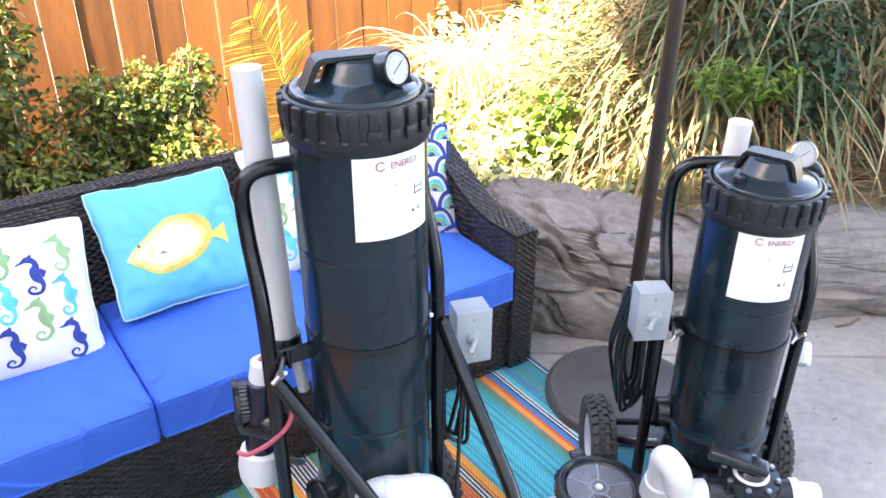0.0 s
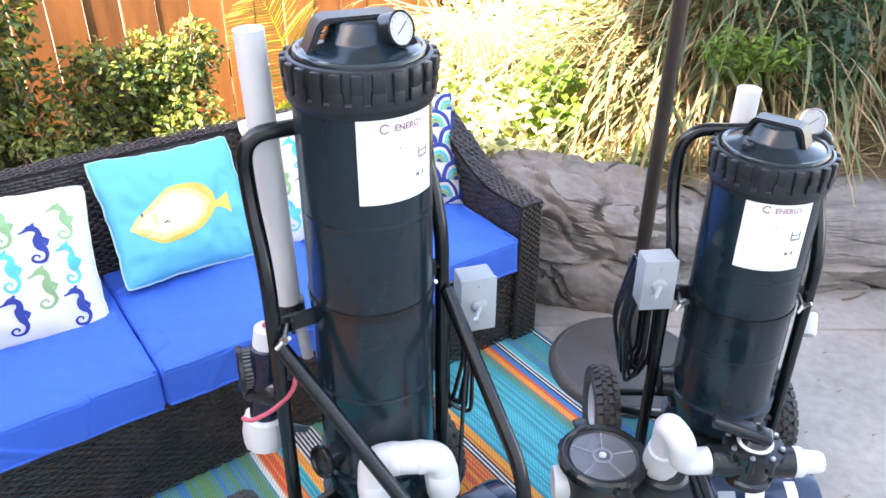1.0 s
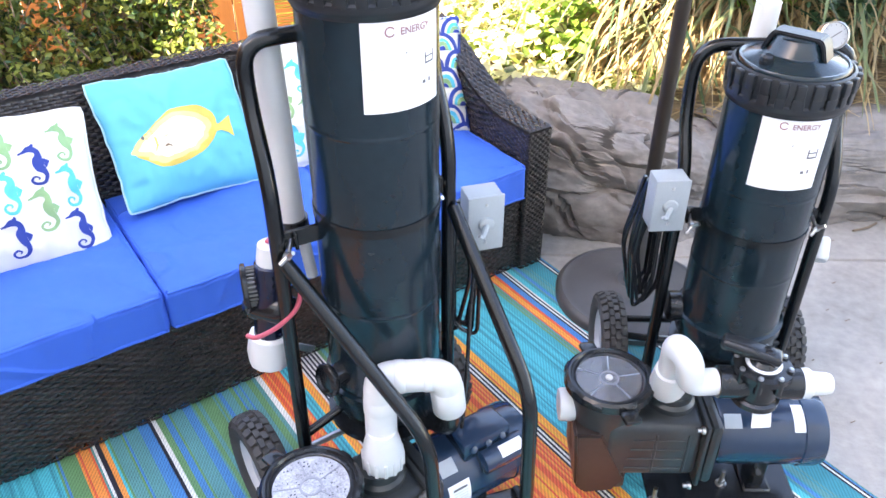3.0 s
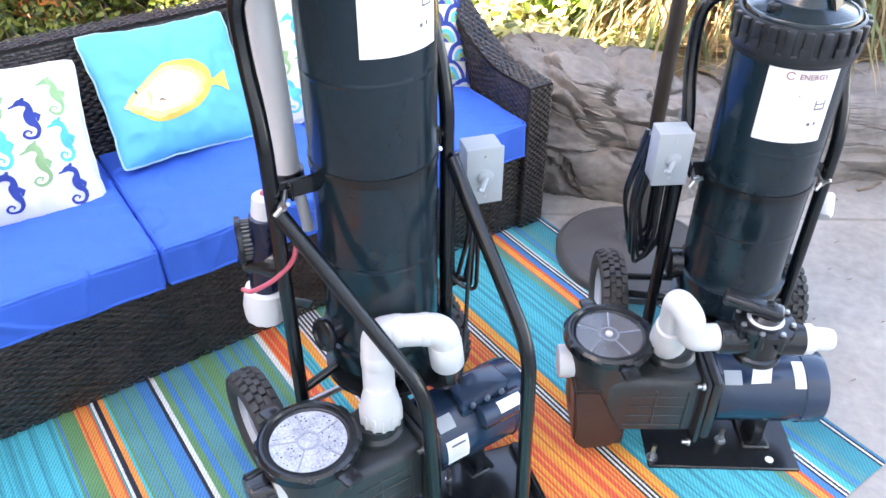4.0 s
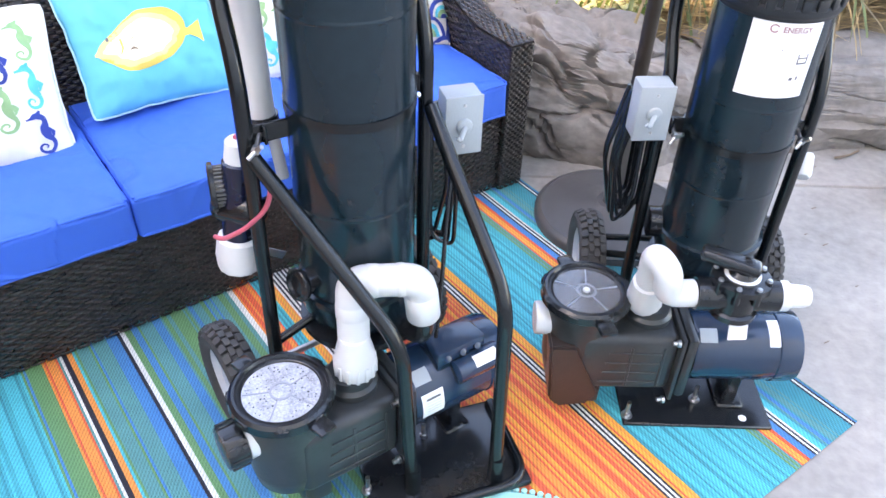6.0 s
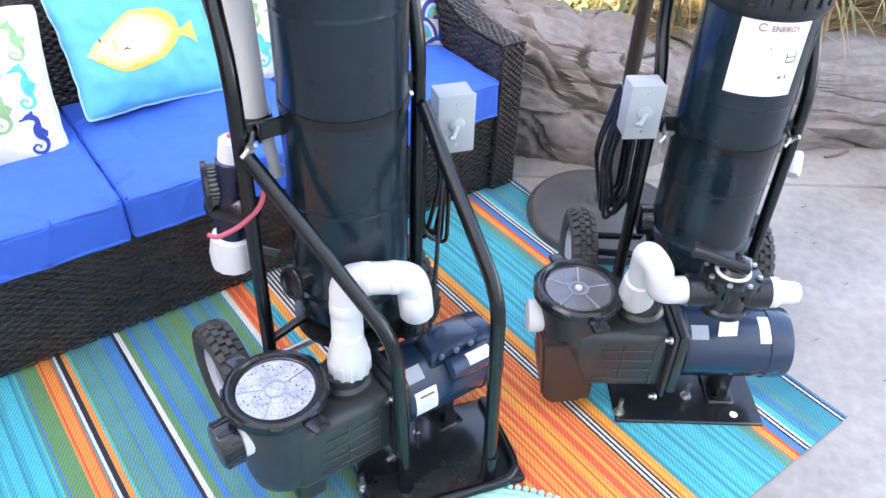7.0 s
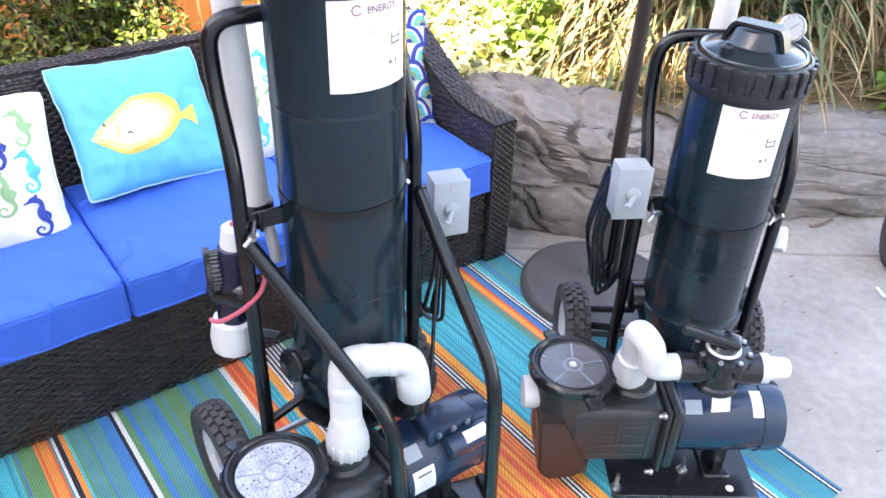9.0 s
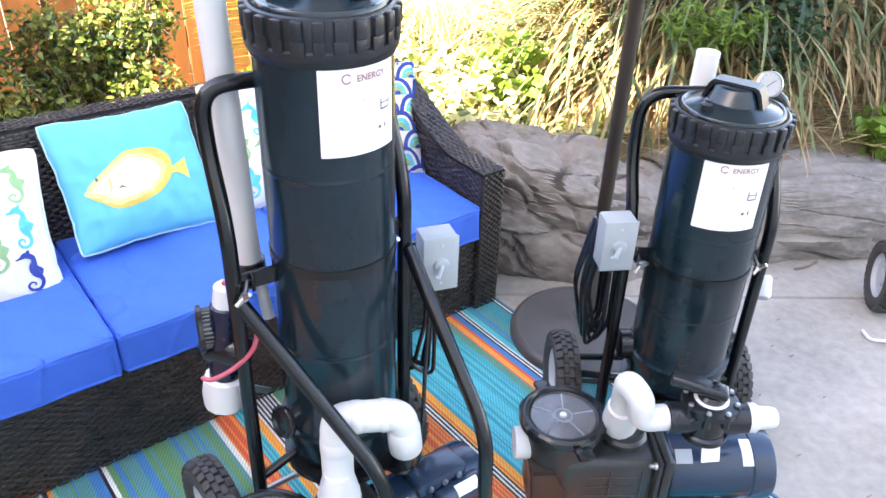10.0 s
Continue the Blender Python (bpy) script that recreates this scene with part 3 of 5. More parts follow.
def build_umbrella():
    u = thing("patio_umbrella", POLE, "patio umbrella with bronze pole in a round black base", "umbrella")
    up = Matrix.Translation(POLE)
    part("base", lathe([(0, 0), (0.222, 0), (0.229, 0.006), (0.230, 0.026), (0.224, 0.036), (0.212, 0.041), (0.205, 0.039), (0.195, 0.041), (0.12, 0.054), (0.06, 0.062), (0.05, 0.072), (0, 0.072)], up, 72), M_BASE, u)
    part("sleeve", lathe([(0.0, 0.05), (0.034, 0.05), (0.034, 0.40), (0.029, 0.405), (0, 0.405)], up, 32), M_BASE, u)
    part("pole", rod(POLE + Vector((0, 0, 0.05)), POLE + Vector((0.012, 0, 2.45)), 0.0195, 28), M_BRONZE, u)
    part("collar", lathe([(0, 1.115), (0.028, 1.115), (0.036, 1.125), (0.036, 1.20), (0.028, 1.21), (0, 1.21)], up @ Matrix.Translation((0.006, 0, 0.085)), 28), M_BLACK, u)

    # open cloth top and its ribs: unseen, added to throw shade on the reeds
    n = 8
    bm = bmesh.new()
    tip = bm.verts.new(POLE + Vector((0.012, 0, 2.62)))
    rims = []
    for k in range(n):
        a = 2 * math.pi * (k + 0.5) / n
        rims.append((bm.verts.new(POLE + Vector((0.012 + 0.6 * math.cos(a), 0.6 * math.sin(a), 2.48))), bm.verts.new(POLE + Vector((0.012 + 1.0 * math.cos(a), 1.0 * math.sin(a), 2.30)))))
    for k in range(n):
        (a, b), (c, d) = rims[k], rims[(k + 1) % n]
        bm.faces.new((tip, a, c))
        bm.faces.new((a, b, d, c))
    part("canopy", bm, M_CREAM, u, "unseen pale cloth canopy, added to shade the reeds", smooth=False)
    for k in range(n):
        a = 2 * math.pi * (k + 0.5) / n
        part("rib", rod(POLE + Vector((0.012, 0, 2.57)), POLE + Vector((0.012 + 0.99 * math.cos(a), 0.99 * math.sin(a), 2.292)), 0.006, 8), M_BRONZE, u)


build_umbrella()

# ---- filter carts ----


def seam(z, r):
    return [(r, z - 0.02), (r, z - 0.006), (r, z - 0.004), (r + 0.0007, z - 0.002), (r + 0.0007, z + 0.002), (r, z + 0.004), (r, z + 0.006), (r, z + 0.02)]


def build_tank(cart, axis, z_low, z_ring, seams, strap_yaw, label_at, label_z, gauge_at, gauge_face, gauge_size):
    """The filter housing: body with rolled seams, foot flange, locking ring, lid with strap handle, gauge, label."""
    up = Matrix.Translation((axis[0], axis[1], 0))
    R = 0.1078
    prof = [(0, z_low - 0.085), (0.085, z_low - 0.085), (0.104, z_low - 0.07), (0.112, z_low - 0.045), (0.113, z_low - 0.01), (0.1165, z_low - 0.008), (0.1165, z_low + 0.006), (R + 0.001, z_low + 0.008), (R, z_low + 0.012), (R, z_low + 0.03)]
    for z in seams:
        prof += seam(z, R)
    prof += [(R, z_ring), (0, z_ring)]
    tank = part("tank", lathe(prof, up, 72), M_TANK, cart)
    h = 0.060
    ring = lathe([(0.10, z_ring - 0.012), (0.1105, z_ring - 0.012), (0.112, z_ring - 0.006), (0.1145, z_ring - 0.004), (0.1165, z_ring + 0.003), (0.1165, z_ring + 0.011), (0.1125, z_ring + 0.014), (0.1125, z_ring + h * 0.86), (0.110, z_ring + h * 0.97), (0.105, z_ring + h), (0.102, z_ring + h - 0.006)], up, 96)
    ring_ob = part("locking_ring", ring, M_RING, cart, "black ribbed locking ring")
    for k in range(24):
        m = up @ pose(0, 0, 0, 0, 0, 15 * k + 4)
        rib = box((0.108, -0.0088, z_ring + h * 0.47), (0.1195, 0.0088, z_ring + h * 0.95), m, 0.003, 2)
        part("rib", rib, M_RING, ring_ob)
        wide = 0.0108 if k % 2 else 0.0085
        part("pad", box((0.110, -wide, z_ring + 0.008), (0.1176, wide, z_ring + h * 0.5), m, 0.002, 2), M_RING, ring_ob)
    z = z_ring + h
    lid = lathe([(0, z - 0.01), (0.1015, z - 0.01), (0.1015, z + 0.002), (0.0985, z + 0.006), (0.094, z + 0.006), (0.092, z + 0.004), (0.072, z + 0.011), (0.056, z + 0.017), (0.053, z + 0.020), (0.042, z + 0.045), (0.038, z + 0.048), (0.0, z + 0.048)], up, 64)
    lid_ob = part("lid", lid, M_TANK, tank)
    m = up @ pose(0, 0, 0, 0, 0, strap_yaw)
    prof = [(-0.086, z + 0.002), (-0.066, z + 0.046), (-0.055, z + 0.054), (0.055, z + 0.054), (0.066, z + 0.046), (0.086, z + 0.002)]
    bm = bmesh.new()
    rows = []
    for (x, zz), (xi, zi) in zip(prof, [(-0.076, z + 0.002), (-0.058, z + 0.040), (-0.05, z + 0.046), (0.05, z + 0.046), (0.058, z + 0.040), (0.076, z + 0.002)]):
        rows.append([bm.verts.new(p) for p in ((x, -0.024, zz), (x, 0.024, zz), (xi, 0.024, zi), (xi, -0.024, zi))])
    for a, b in zip(rows, rows[1:]):
        for k in range(4):
            bm.faces.new((a[k], a[(k + 1) % 4], b[(k + 1) % 4], b[k]))
    bm.faces.new(rows[0])
    bm.faces.new(rows[-1])
    bmesh.ops.bevel(bm, geom=bm.edges[:], offset=0.003, segments=2, affect="EDGES")
    if strap_yaw < 0:
        bm.transform(Matrix.Diagonal((0.76, 0.9, 1, 1)))
    bm.transform(m)
    part("handle", bm, M_RING, lid_ob)
    if strap_yaw < 0:
        part("air_valve", lathe([(0, 0), (0.012, 0), (0.012, 0.012), (0.008, 0.016), (0, 0.016)], m @ Matrix.Translation((-0.03, -0.068, z + 0.008)), 20), M_BLACK, lid_ob)
    # pressure gauge
    g = Vector(gauge_at)
    f = along(g, g + Vector(gauge_face)) @ Matrix.Scale(gauge_size, 4)
    gauge = part("gauge", lathe([(0, -0.036), (0.026, -0.036), (0.031, -0.03), (0.032, 0.004), (0.029, 0.006), (0.028, 0.002), (0, 0.002)], f, 40), M_BLACK if gauge_face[0] > 0.1 else M_STEEL, cart, "round pressure gauge")
    part("dial", lathe([(0, 0.0025), (0.0272, 0.0025), (0.0272, 0.0035), (0, 0.0035)], f, 40), M_DIAL, gauge, "white gauge dial")
    needle = box((-0.001, -0.014, 0.004), (0.001, 0.017, 0.0046), f @ pose(0, 0, 0, 0, 0, -55))
    for k in range(11):
        box((-0.0005, 0.0215, 0.0038), (0.0005, 0.025, 0.0042), f @ pose(0, 0, 0, 0, 0, 135 - 27 * k), bm=needle)
    part("needle", needle, M_INK, gauge, smooth=False)
    part("stem", rod(g + Vector((0, 0, -0.028)), (g.x, g.y, z + 0.006), 0.009, 16), M_BRASS, gauge, "brass gauge stem")
    # label wrapped on the tank
    a0, a1 = label_at
    z0, z1 = label_z

    def skin(a, zz, lift):
        return Vector((axis[0] + (R + lift) * math.cos(radians(a)), axis[1] + (R + lift) * math.sin(radians(a)), zz))

    def patch(aa, ab, za, zb, lift, bm=None, n=24):
        bm = bm or bmesh.new()
        low = [bm.verts.new(skin(aa + (ab - aa) * k / n, za, lift)) for k in range(n + 1)]
        high = [bm.verts.new(skin(aa + (ab - aa) * k / n, zb, lift)) for k in range(n + 1)]
        for k in range(n):
            bm.faces.new((low[k], low[k + 1], high[k + 1], high[k]))
        return bm
    lab = part("label", patch(a0, a1, z0, z1, 0.0016), M_LABEL, tank, "white paper label with small print")
    span, hh = a1 - a0, z1 - z0
    # heading: built-in font, bent round the tank
    cu = bpy.data.curves.new("heading", "FONT")
    cu.body, cu.size, cu.offset = "ENERGY", 0.0145, 0.0002
    tmp = new("heading", cu)
    me = bpy.data.meshes.new_from_object(tmp.evaluated_get(bpy.context.evaluated_depsgraph_get()))
    bpy.data.objects.remove(tmp)
    bpy.data.curves.remove(cu)
    bm = bmesh.new()
    bm.from_mesh(me)
    bpy.data.meshes.remove(me)
    wide = max(v.co.x for v in bm.verts)
    for v in bm.verts:
        v.co = skin(a0 + span * 0.42 + math.degrees(v.co.x / wide * 0.052 / R), z1 - 0.0215 + v.co.y, 0.003)
    part("heading", bm, M_RED_INK, lab, "faded red heading", smooth=False)
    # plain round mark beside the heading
    bm = bmesh.new()
    last = None
    for k in range(25):
        t = radians(30 + 300 * k / 24)
        row = [bm.verts.new(skin(a0 + span * 0.31 + math.degrees(r * math.cos(t) / R), z1 - 0.016 + r * math.sin(t), 0.0022)) for r in (0.0055, 0.0078)]
        if last:
            bm.faces.new((last[0], last[1], row[1], row[0]))
        last = row
    part("mark", bm, M_RED_INK, lab, smooth=False)
    bm = bmesh.new()
    r = random.Random(3)
    for k in range(13):
        zz = z1 - 0.035 - k * 0.0085
        if zz < z0 + 0.008:
            break
        patch(a0 + span * 0.08, a0 + span * r.uniform(0.3, 0.62), zz, zz + 0.0007, 0.0022, bm, 8)
    part("print", bm, M_FAINT, lab, smooth=False)
    for aa, ab, za, zb in ((0.74, 0.90, 0.45, 0.47), (0.74, 0.76, 0.45, 0.58), (0.88, 0.90, 0.45, 0.58), (0.76, 0.88, 0.52, 0.535), (0.70, 0.75, 0.24, 0.28), (0.80, 0.83, 0.24, 0.29), (0.48, 0.5, 0.63, 0.645)):
        piece = patch(a0 + span * aa, a0 + span * ab, z0 + hh * za, z0 + hh * zb, 0.0022, None, 4)
        part("diagram", piece, M_INK, lab, smooth=False)
    return tank


def build_wheel(cart, centre, axle, radius=0.125, width=0.062):
    """A pneumatic wheel with block tread on a white rim; axle points out of its outer face."""
    m = along(centre, Vector(centre) + Vector(axle))
    w = width / 2
    tyre_prof = [(radius * 0.62, -w * 0.7), (radius * 0.70, -w * 0.95), (radius * 0.86, -w), (radius * 0.95, -w * 0.72), (radius * 0.975, 0), (radius * 0.95, w * 0.72), (radius * 0.86, w), (radius * 0.70, w * 0.95), (radius * 0.62, w * 0.7)]
    wheel = part("wheel", lathe([(0, -w * 0.5), (radius * 0.25, -w * 0.5), (radius * 0.3, -w * 0.2), (radius * 0.55, -w * 0.25), (radius * 0.63, -w * 0.7), (radius * 0.65, -w * 0.7), (radius * 0.65, w * 0.7), (radius * 0.63, w * 0.7), (radius * 0.55, w * 0.25), (radius * 0.3, w * 0.2), (radius * 0.25, w * 0.5), (0, w * 0.5)], m, 40), M_RIM, cart, "white steel wheel rim")
    bm = lathe(tyre_prof + [tyre_prof[0]], m, 48)
    n = 30
    for k in range(n):
        for row, (off, size) in enumerate(((-0.62, 0.26), (-0.16, 0.2), (0.22, 0.2), (0.64, 0.26))):
            a = 360 * (k + 0.5 * (row % 2)) / n
            rr = radius * (0.955 if row in (0, 3) else 0.975)
            mm = m @ pose(0, 0, 0, 0, 0, a) @ pose(rr, 0, off * w, 0, (-26 if row == 0 else 26 if row == 3 else 0) * -1, 8 * (1 if row % 2 else -1))
            box((-0.004, -radius * 0.075, -size * w), (0.005, radius * 0.075, size * w), mm, 0.0012, 1, bm)
    part("tyre", bm, M_RUBBER, wheel, "black knobbly rubber tyre")


def build_pump(cart, m, inlet_white, brown, foot):
    """The pump in the frame m: x from its inlet to the motor's end, y back, z up from the cart's plate."""
    body = bmesh.new()
    body = lathe([(0, 0.10), (0.055, 0.10), (0.068, 0.115), (0.074, 0.15), (0.076, 0.285), (0.082, 0.29), (0.082, 0.305), (0, 0.305)], m @ Matrix.Translation((0.10, 0, 0)), 44, body)
    box((0.09, -0.078, 0.105), (0.30, 0.078, 0.262), m, 0.02, 3, body)
    rod(m @ Vector((0.035, 0, 0.245)), m @ Vector((0.09, 0, 0.245)), 0.034, 28, body)
    lathe([(0.0, 0.24), (0.05, 0.24), (0.05, 0.275), (0.043, 0.282), (0.043, 0.30), (0, 0.30)], m @ Matrix.Translation((0.238, 0, 0)), 32, body)
    box((0.10, -0.05, 0.03), (0.16, 0.05, 0.12), m, 0.01, 2, body)
    pump = part("pump", body, M_PUMP, cart, "black plastic pool pump with strainer pot")
    for k in range(4):
        part("rib", box((0.14 + 0.004 * k, -0.0808, 0.132 + 0.028 * k), (0.262, 0.0808, 0.137 + 0.028 * k), m, 0.001, 1), M_PUMP, pump)
    for x in (0.196, 0.264):
        part("rib", box((x, -0.0802, 0.122), (x + 0.006, 0.0802, 0.236), m, 0.001, 1), M_PUMP, pump)
    if brown:
        bm = bmesh.new()
        pts = [(0.026, 0.235), (0.040, 0.075), (0.062, 0.05), (0.125, 0.06), (0.15, 0.10), (0.085, 0.235)]
        sides = [[bm.verts.new((x, y, z)) for x, z in pts] for y in (-0.081, 0.05)]
        bm.faces.new(sides[0])
        bm.faces.new(sides[1])
        for k in range(len(pts)):
            bm.faces.new((sides[0][k], sides[0][(k + 1) % len(pts)], sides[1][(k + 1) % len(pts)], sides[1][k]))
        bmesh.ops.bevel(bm, geom=bm.edges[:], offset=0.006, segments=2, affect="EDGES")
        bm.transform(m)
        part("foot", bm, M_PUMP_BROWN, pump, "brown-faded plastic foot")
    fl = box((0.294, -0.09, 0.085), (0.308, 0.09, 0.268), m, 0.01, 2)
    box((0.309, -0.084, 0.09), (0.335, 0.084, 0.264), m, 0.012, 2, fl)
    part("flange", fl, M_PUMP, pump)
    for y, z in ((-0.088, 0.262), (-0.088, 0.09), (0.088, 0.262), (0.088, 0.09)):
        bolt = lathe([(0, 0), (0.0085, 0), (0.0085, 0.006), (0.005, 0.007), (0.005, 0.016), (0, 0.016)], m @ pose(0.29, y, z, 0, -90, 0), 12)
        part("bolt", bolt, M_STEEL, pump, "steel bolt")
    # strainer lid
    top = m @ Matrix.Translation((0.10, 0, 0.305))
    ring = lathe([(0.068, 0.0), (0.088, 0.0), (0.094, 0.006), (0.092, 0.022), (0.086, 0.027), (0.081, 0.027), (0.078, 0.022), (0.073, 0.022), (0.070, 0.020), (0.067, 0.012)], top, 64)
    lugs = []
    for k in range(8):
        mm = top @ pose(0, 0, 0, 0, 0, 45 * k + 20)
        lugs.append(box((0.083, -0.012, 0.006), (0.0955, 0.012, 0.022), mm, 0.002, 1))
    for a in (-75, 105):
        lugs.append(box((0.085, -0.018, 0.002), (0.125, 0.018, 0.016), top @ pose(0, 0, 0, 0, 0, a), 0.006, 2))
    lid = part("lid_ring", ring, M_BLACK, pump, "black screw-down lid ring")
    for lug in lugs:
        part("lug", lug, M_BLACK, lid)
    part("basket", lathe([(0, -0.02), (0.062, -0.02), (0.067, -0.004), (0.067, 0.006), (0, 0.006)], top, 40), M_BASKET if inlet_white else M_BASKET_PALE, lid, "pale strainer basket under the lid")
    pane = part("lid_window", lathe([(0, 0.012), (0.070, 0.012), (0.070, 0.018), (0, 0.019)], top, 48), M_CLEAR if inlet_white else M_FOG, lid, "clear lid window" if inlet_white else "misted lid window with drops")
    pane.visible_shadow = False
    spokes = bmesh.new()
    for k in range(5):
        box((0.012, -0.0018, 0.0085), (0.066, 0.0018, 0.0115), top @ pose(0, 0, 0, 0, 0, 72 * k + 12), bm=spokes)
    lathe([(0.018, 0.0085), (0.022, 0.0085), (0.022, 0.0112), (0.018, 0.0112)], top, 24, spokes)
    part("lid_ribs", spokes, M_RIB, lid)
    if inlet_white:
        part("lid_knob", lathe([(0, 0.019), (0.008, 0.019), (0.007, 0.023), (0, 0.024)], top, 16), M_WHITE, lid)
    else:
        r = random.Random(17)
        for k in range(110):
            a, q = r.uniform(0, 2 * math.pi), 0.064 * r.random() ** 0.6
            d = r.uniform(0.0006, 0.0022)
            drop = lathe([(0, 0.0178), (d, 0.0178), (d * 0.8, 0.0178 + d * 0.5), (0, 0.0178 + d * 0.7)], top @ Matrix.Translation((q * math.cos(a), q * math.sin(a), 0)), 8)
            part("drop", drop, M_DROP, lid)
    rim = lathe([(0.017, 0.018), (0.0215, 0.018), (0.0215, 0.020), (0.017, 0.020), (0.017, 0.018)], top, 32)
    for k in range(5):
        box((0.0215, -0.0012, 0.0178), (0.068, 0.0012, 0.0196), top @ pose(0, 0, 0, 0, 0, 72 * k + 12), bm=rim)
    part("window_ribs", rim, M_RIB, lid)
    # inlet union
    face = along(m @ Vector((0.035, 0, 0.245)), m @ Vector((-0.1, 0, 0.245)))
    if inlet_white:
        un = lathe([(0.022, 0.035), (0.034, 0.035), (0.036, 0.03), (0.036, 0.004), (0.034, 0.0), (0, 0.0)], face, 32)
        part("inlet", un, M_WHITE, pump, "white threaded inlet adapter")
    else:
        part("inlet_ring", lathe([(0, 0), (0.038, 0), (0.038, 0.016), (0, 0.016)], face, 32), M_WHITE, pump, "white collar")
        cap = lathe([(0.030, 0.058), (0.040, 0.056), (0.042, 0.05), (0.042, 0.018), (0.03, 0.016), (0.028, 0.02), (0, 0.02)], face, 40)
        nut = part("inlet_cap", cap, M_BLACK, pump, "black ribbed union nut")
        for k in range(10):
            part("rib", box((0.040, -0.004, 0.02), (0.0445, 0.004, 0.053), face @ pose(0, 0, 0, 0, 0, 36 * k), 0.001, 1), M_BLACK, nut)
    # motor
    ax = along(m @ Vector((0.338, 0, 0.178)), m @ Vector((0.9, 0, 0.178)))
    mot = lathe([(0, 0), (0.074, 0), (0.078, 0.006), (0.078, 0.178), (0.0805, 0.181), (0.0805, 0.216), (0.077, 0.229), (0.06, 0.236), (0, 0.236)], ax, 56)
    motor = part("motor", mot, M_MOTOR, pump, "dark navy enamelled motor")
    part("nameplate", curved_patch(ax, 0.0786, 0.008, 0.045, 112, 135), M_GREY_BOX, motor, "small grey nameplate", smooth=False)
    if foot == "box":
        cap = box((0.40, -0.05, 0.235), (0.515, 0.02, 0.285), m, 0.008, 2)
        cover = part("capacitor_cover", cap, M_MOTOR, pump)
        for x in (0.422, 0.457, 0.492):
            part("boss", lathe([(0, 0), (0.009, 0), (0.007, 0.006), (0, 0.007)], m @ pose(x, -0.049, 0.266, 60, 0, 0), 16), M_MOTOR, cover)
        part("capacitor_cover", tube([m @ Vector((0.43, -0.062, 0.232)), m @ Vector((0.434, -0.062, 0.232)), m @ Vector((0.536, -0.062, 0.232)), m @ Vector((0.54, -0.062, 0.232))], [0.02, 0.026, 0.026, 0.02], 20), M_MOTOR, pump)
        part("sticker", curved_patch(along(m @ Vector((0.43, -0.062, 0.232)), m @ Vector((0.54, -0.062, 0.232))), 0.0266, 0.04, 0.095, 95, 150), M_LABEL, pump, "white sticker", smooth=False)
        part("sticker", curved_patch(ax, 0.0786, 0.012, 0.062, 150, 192), M_LABEL, motor, "white warning sticker", smooth=False)
        for a in (158, 165, 170, 175, 180):
            part("print", curved_patch(ax, 0.0790, 0.022, 0.055, a, a + (3.5 if a == 158 else 1.2), 2), M_INK if a == 158 else M_FAINT, motor, smooth=False)
    else:
        part("sticker", curved_patch(ax, 0.0786, 0.155, 0.18, 95, 140), M_LABEL, motor, "white sticker", smooth=False)
        for z0 in (0.02, 0.17):
            part("vent", curved_patch(ax, 0.0783 if z0 < 0.1 else 0.0809, z0, z0 + 0.03, 200, 204), M_BLACK, motor, smooth=False)
    mount = box((0.45, -0.03, 0.015), (0.482, 0.03, 0.11), m, 0.006, 1)
    box((0.435, -0.045, 0.012), (0.497, 0.045, 0.022), m, 0.004, 1, mount)
    part("motor_mount", mount, M_BLACK, pump)
    for x, y in ((0.225, -0.07), (0.39, -0.02)):
        b = lathe([(0, 0), (0.013, 0), (0.013, 0.004), (0.008, 0.005), (0.008, 0.014), (0.005, 0.015), (0.005, 0.045), (0, 0.045)], m @ Matrix.Translation((x, y, 0.012)), 12)
        part("foot_bolt", b, M_STEEL, pump, "steel bolt")
    return pump


def curved_patch(ax, r, z0, z1, a0, a1, n=12):
    bm = bmesh.new()
    rows = [[bm.verts.new(ax @ Vector((r * math.cos(radians(a0 + (a1 - a0) * k / n)), r * math.sin(radians(a0 + (a1 - a0) * k / n)), z))) for k in range(n + 1)] for z in (z0, z1)]
    for k in range(n):
        bm.faces.new((rows[0][k], rows[0][k + 1], rows[1][k + 1], rows[1][k]))
    return bm


def glass(name, color, clear, rough):
    m = bpy.data.materials.new(name)
    m.use_nodes = True
    b = m.node_tree.nodes["Principled BSDF"]
    b.inputs["Transmission Weight"].default_value = clear
    b.inputs["Roughness"].default_value = rough
    b.inputs["IOR"].default_value = 1.45
    b.inputs["Base Color"].default_value = (*color, 1)
    return m


M_CLEAR = glass("clear_lid", (0.66, 0.69, 0.74), 0.80, 0.05)
M_FOG = mat("misted_lid", (0.40, 0.42, 0.46), 0.13, vary=0.55, scale=30, fine=0.9, spec=0.6)
M_BASKET = mat("basket_dark", (0.26, 0.28, 0.32), 0.35, vary=1.2, scale=24)
M_BASKET_PALE = mat("basket_pale", (0.42, 0.45, 0.50), 0.4, vary=0.8, scale=45, fine=0.6)
M_DROP = mat("drop_dark", (0.06, 0.07, 0.09), 0.2)
M_RIB = mat("clear_rib", (0.26, 0.28, 0.32), 0.3)


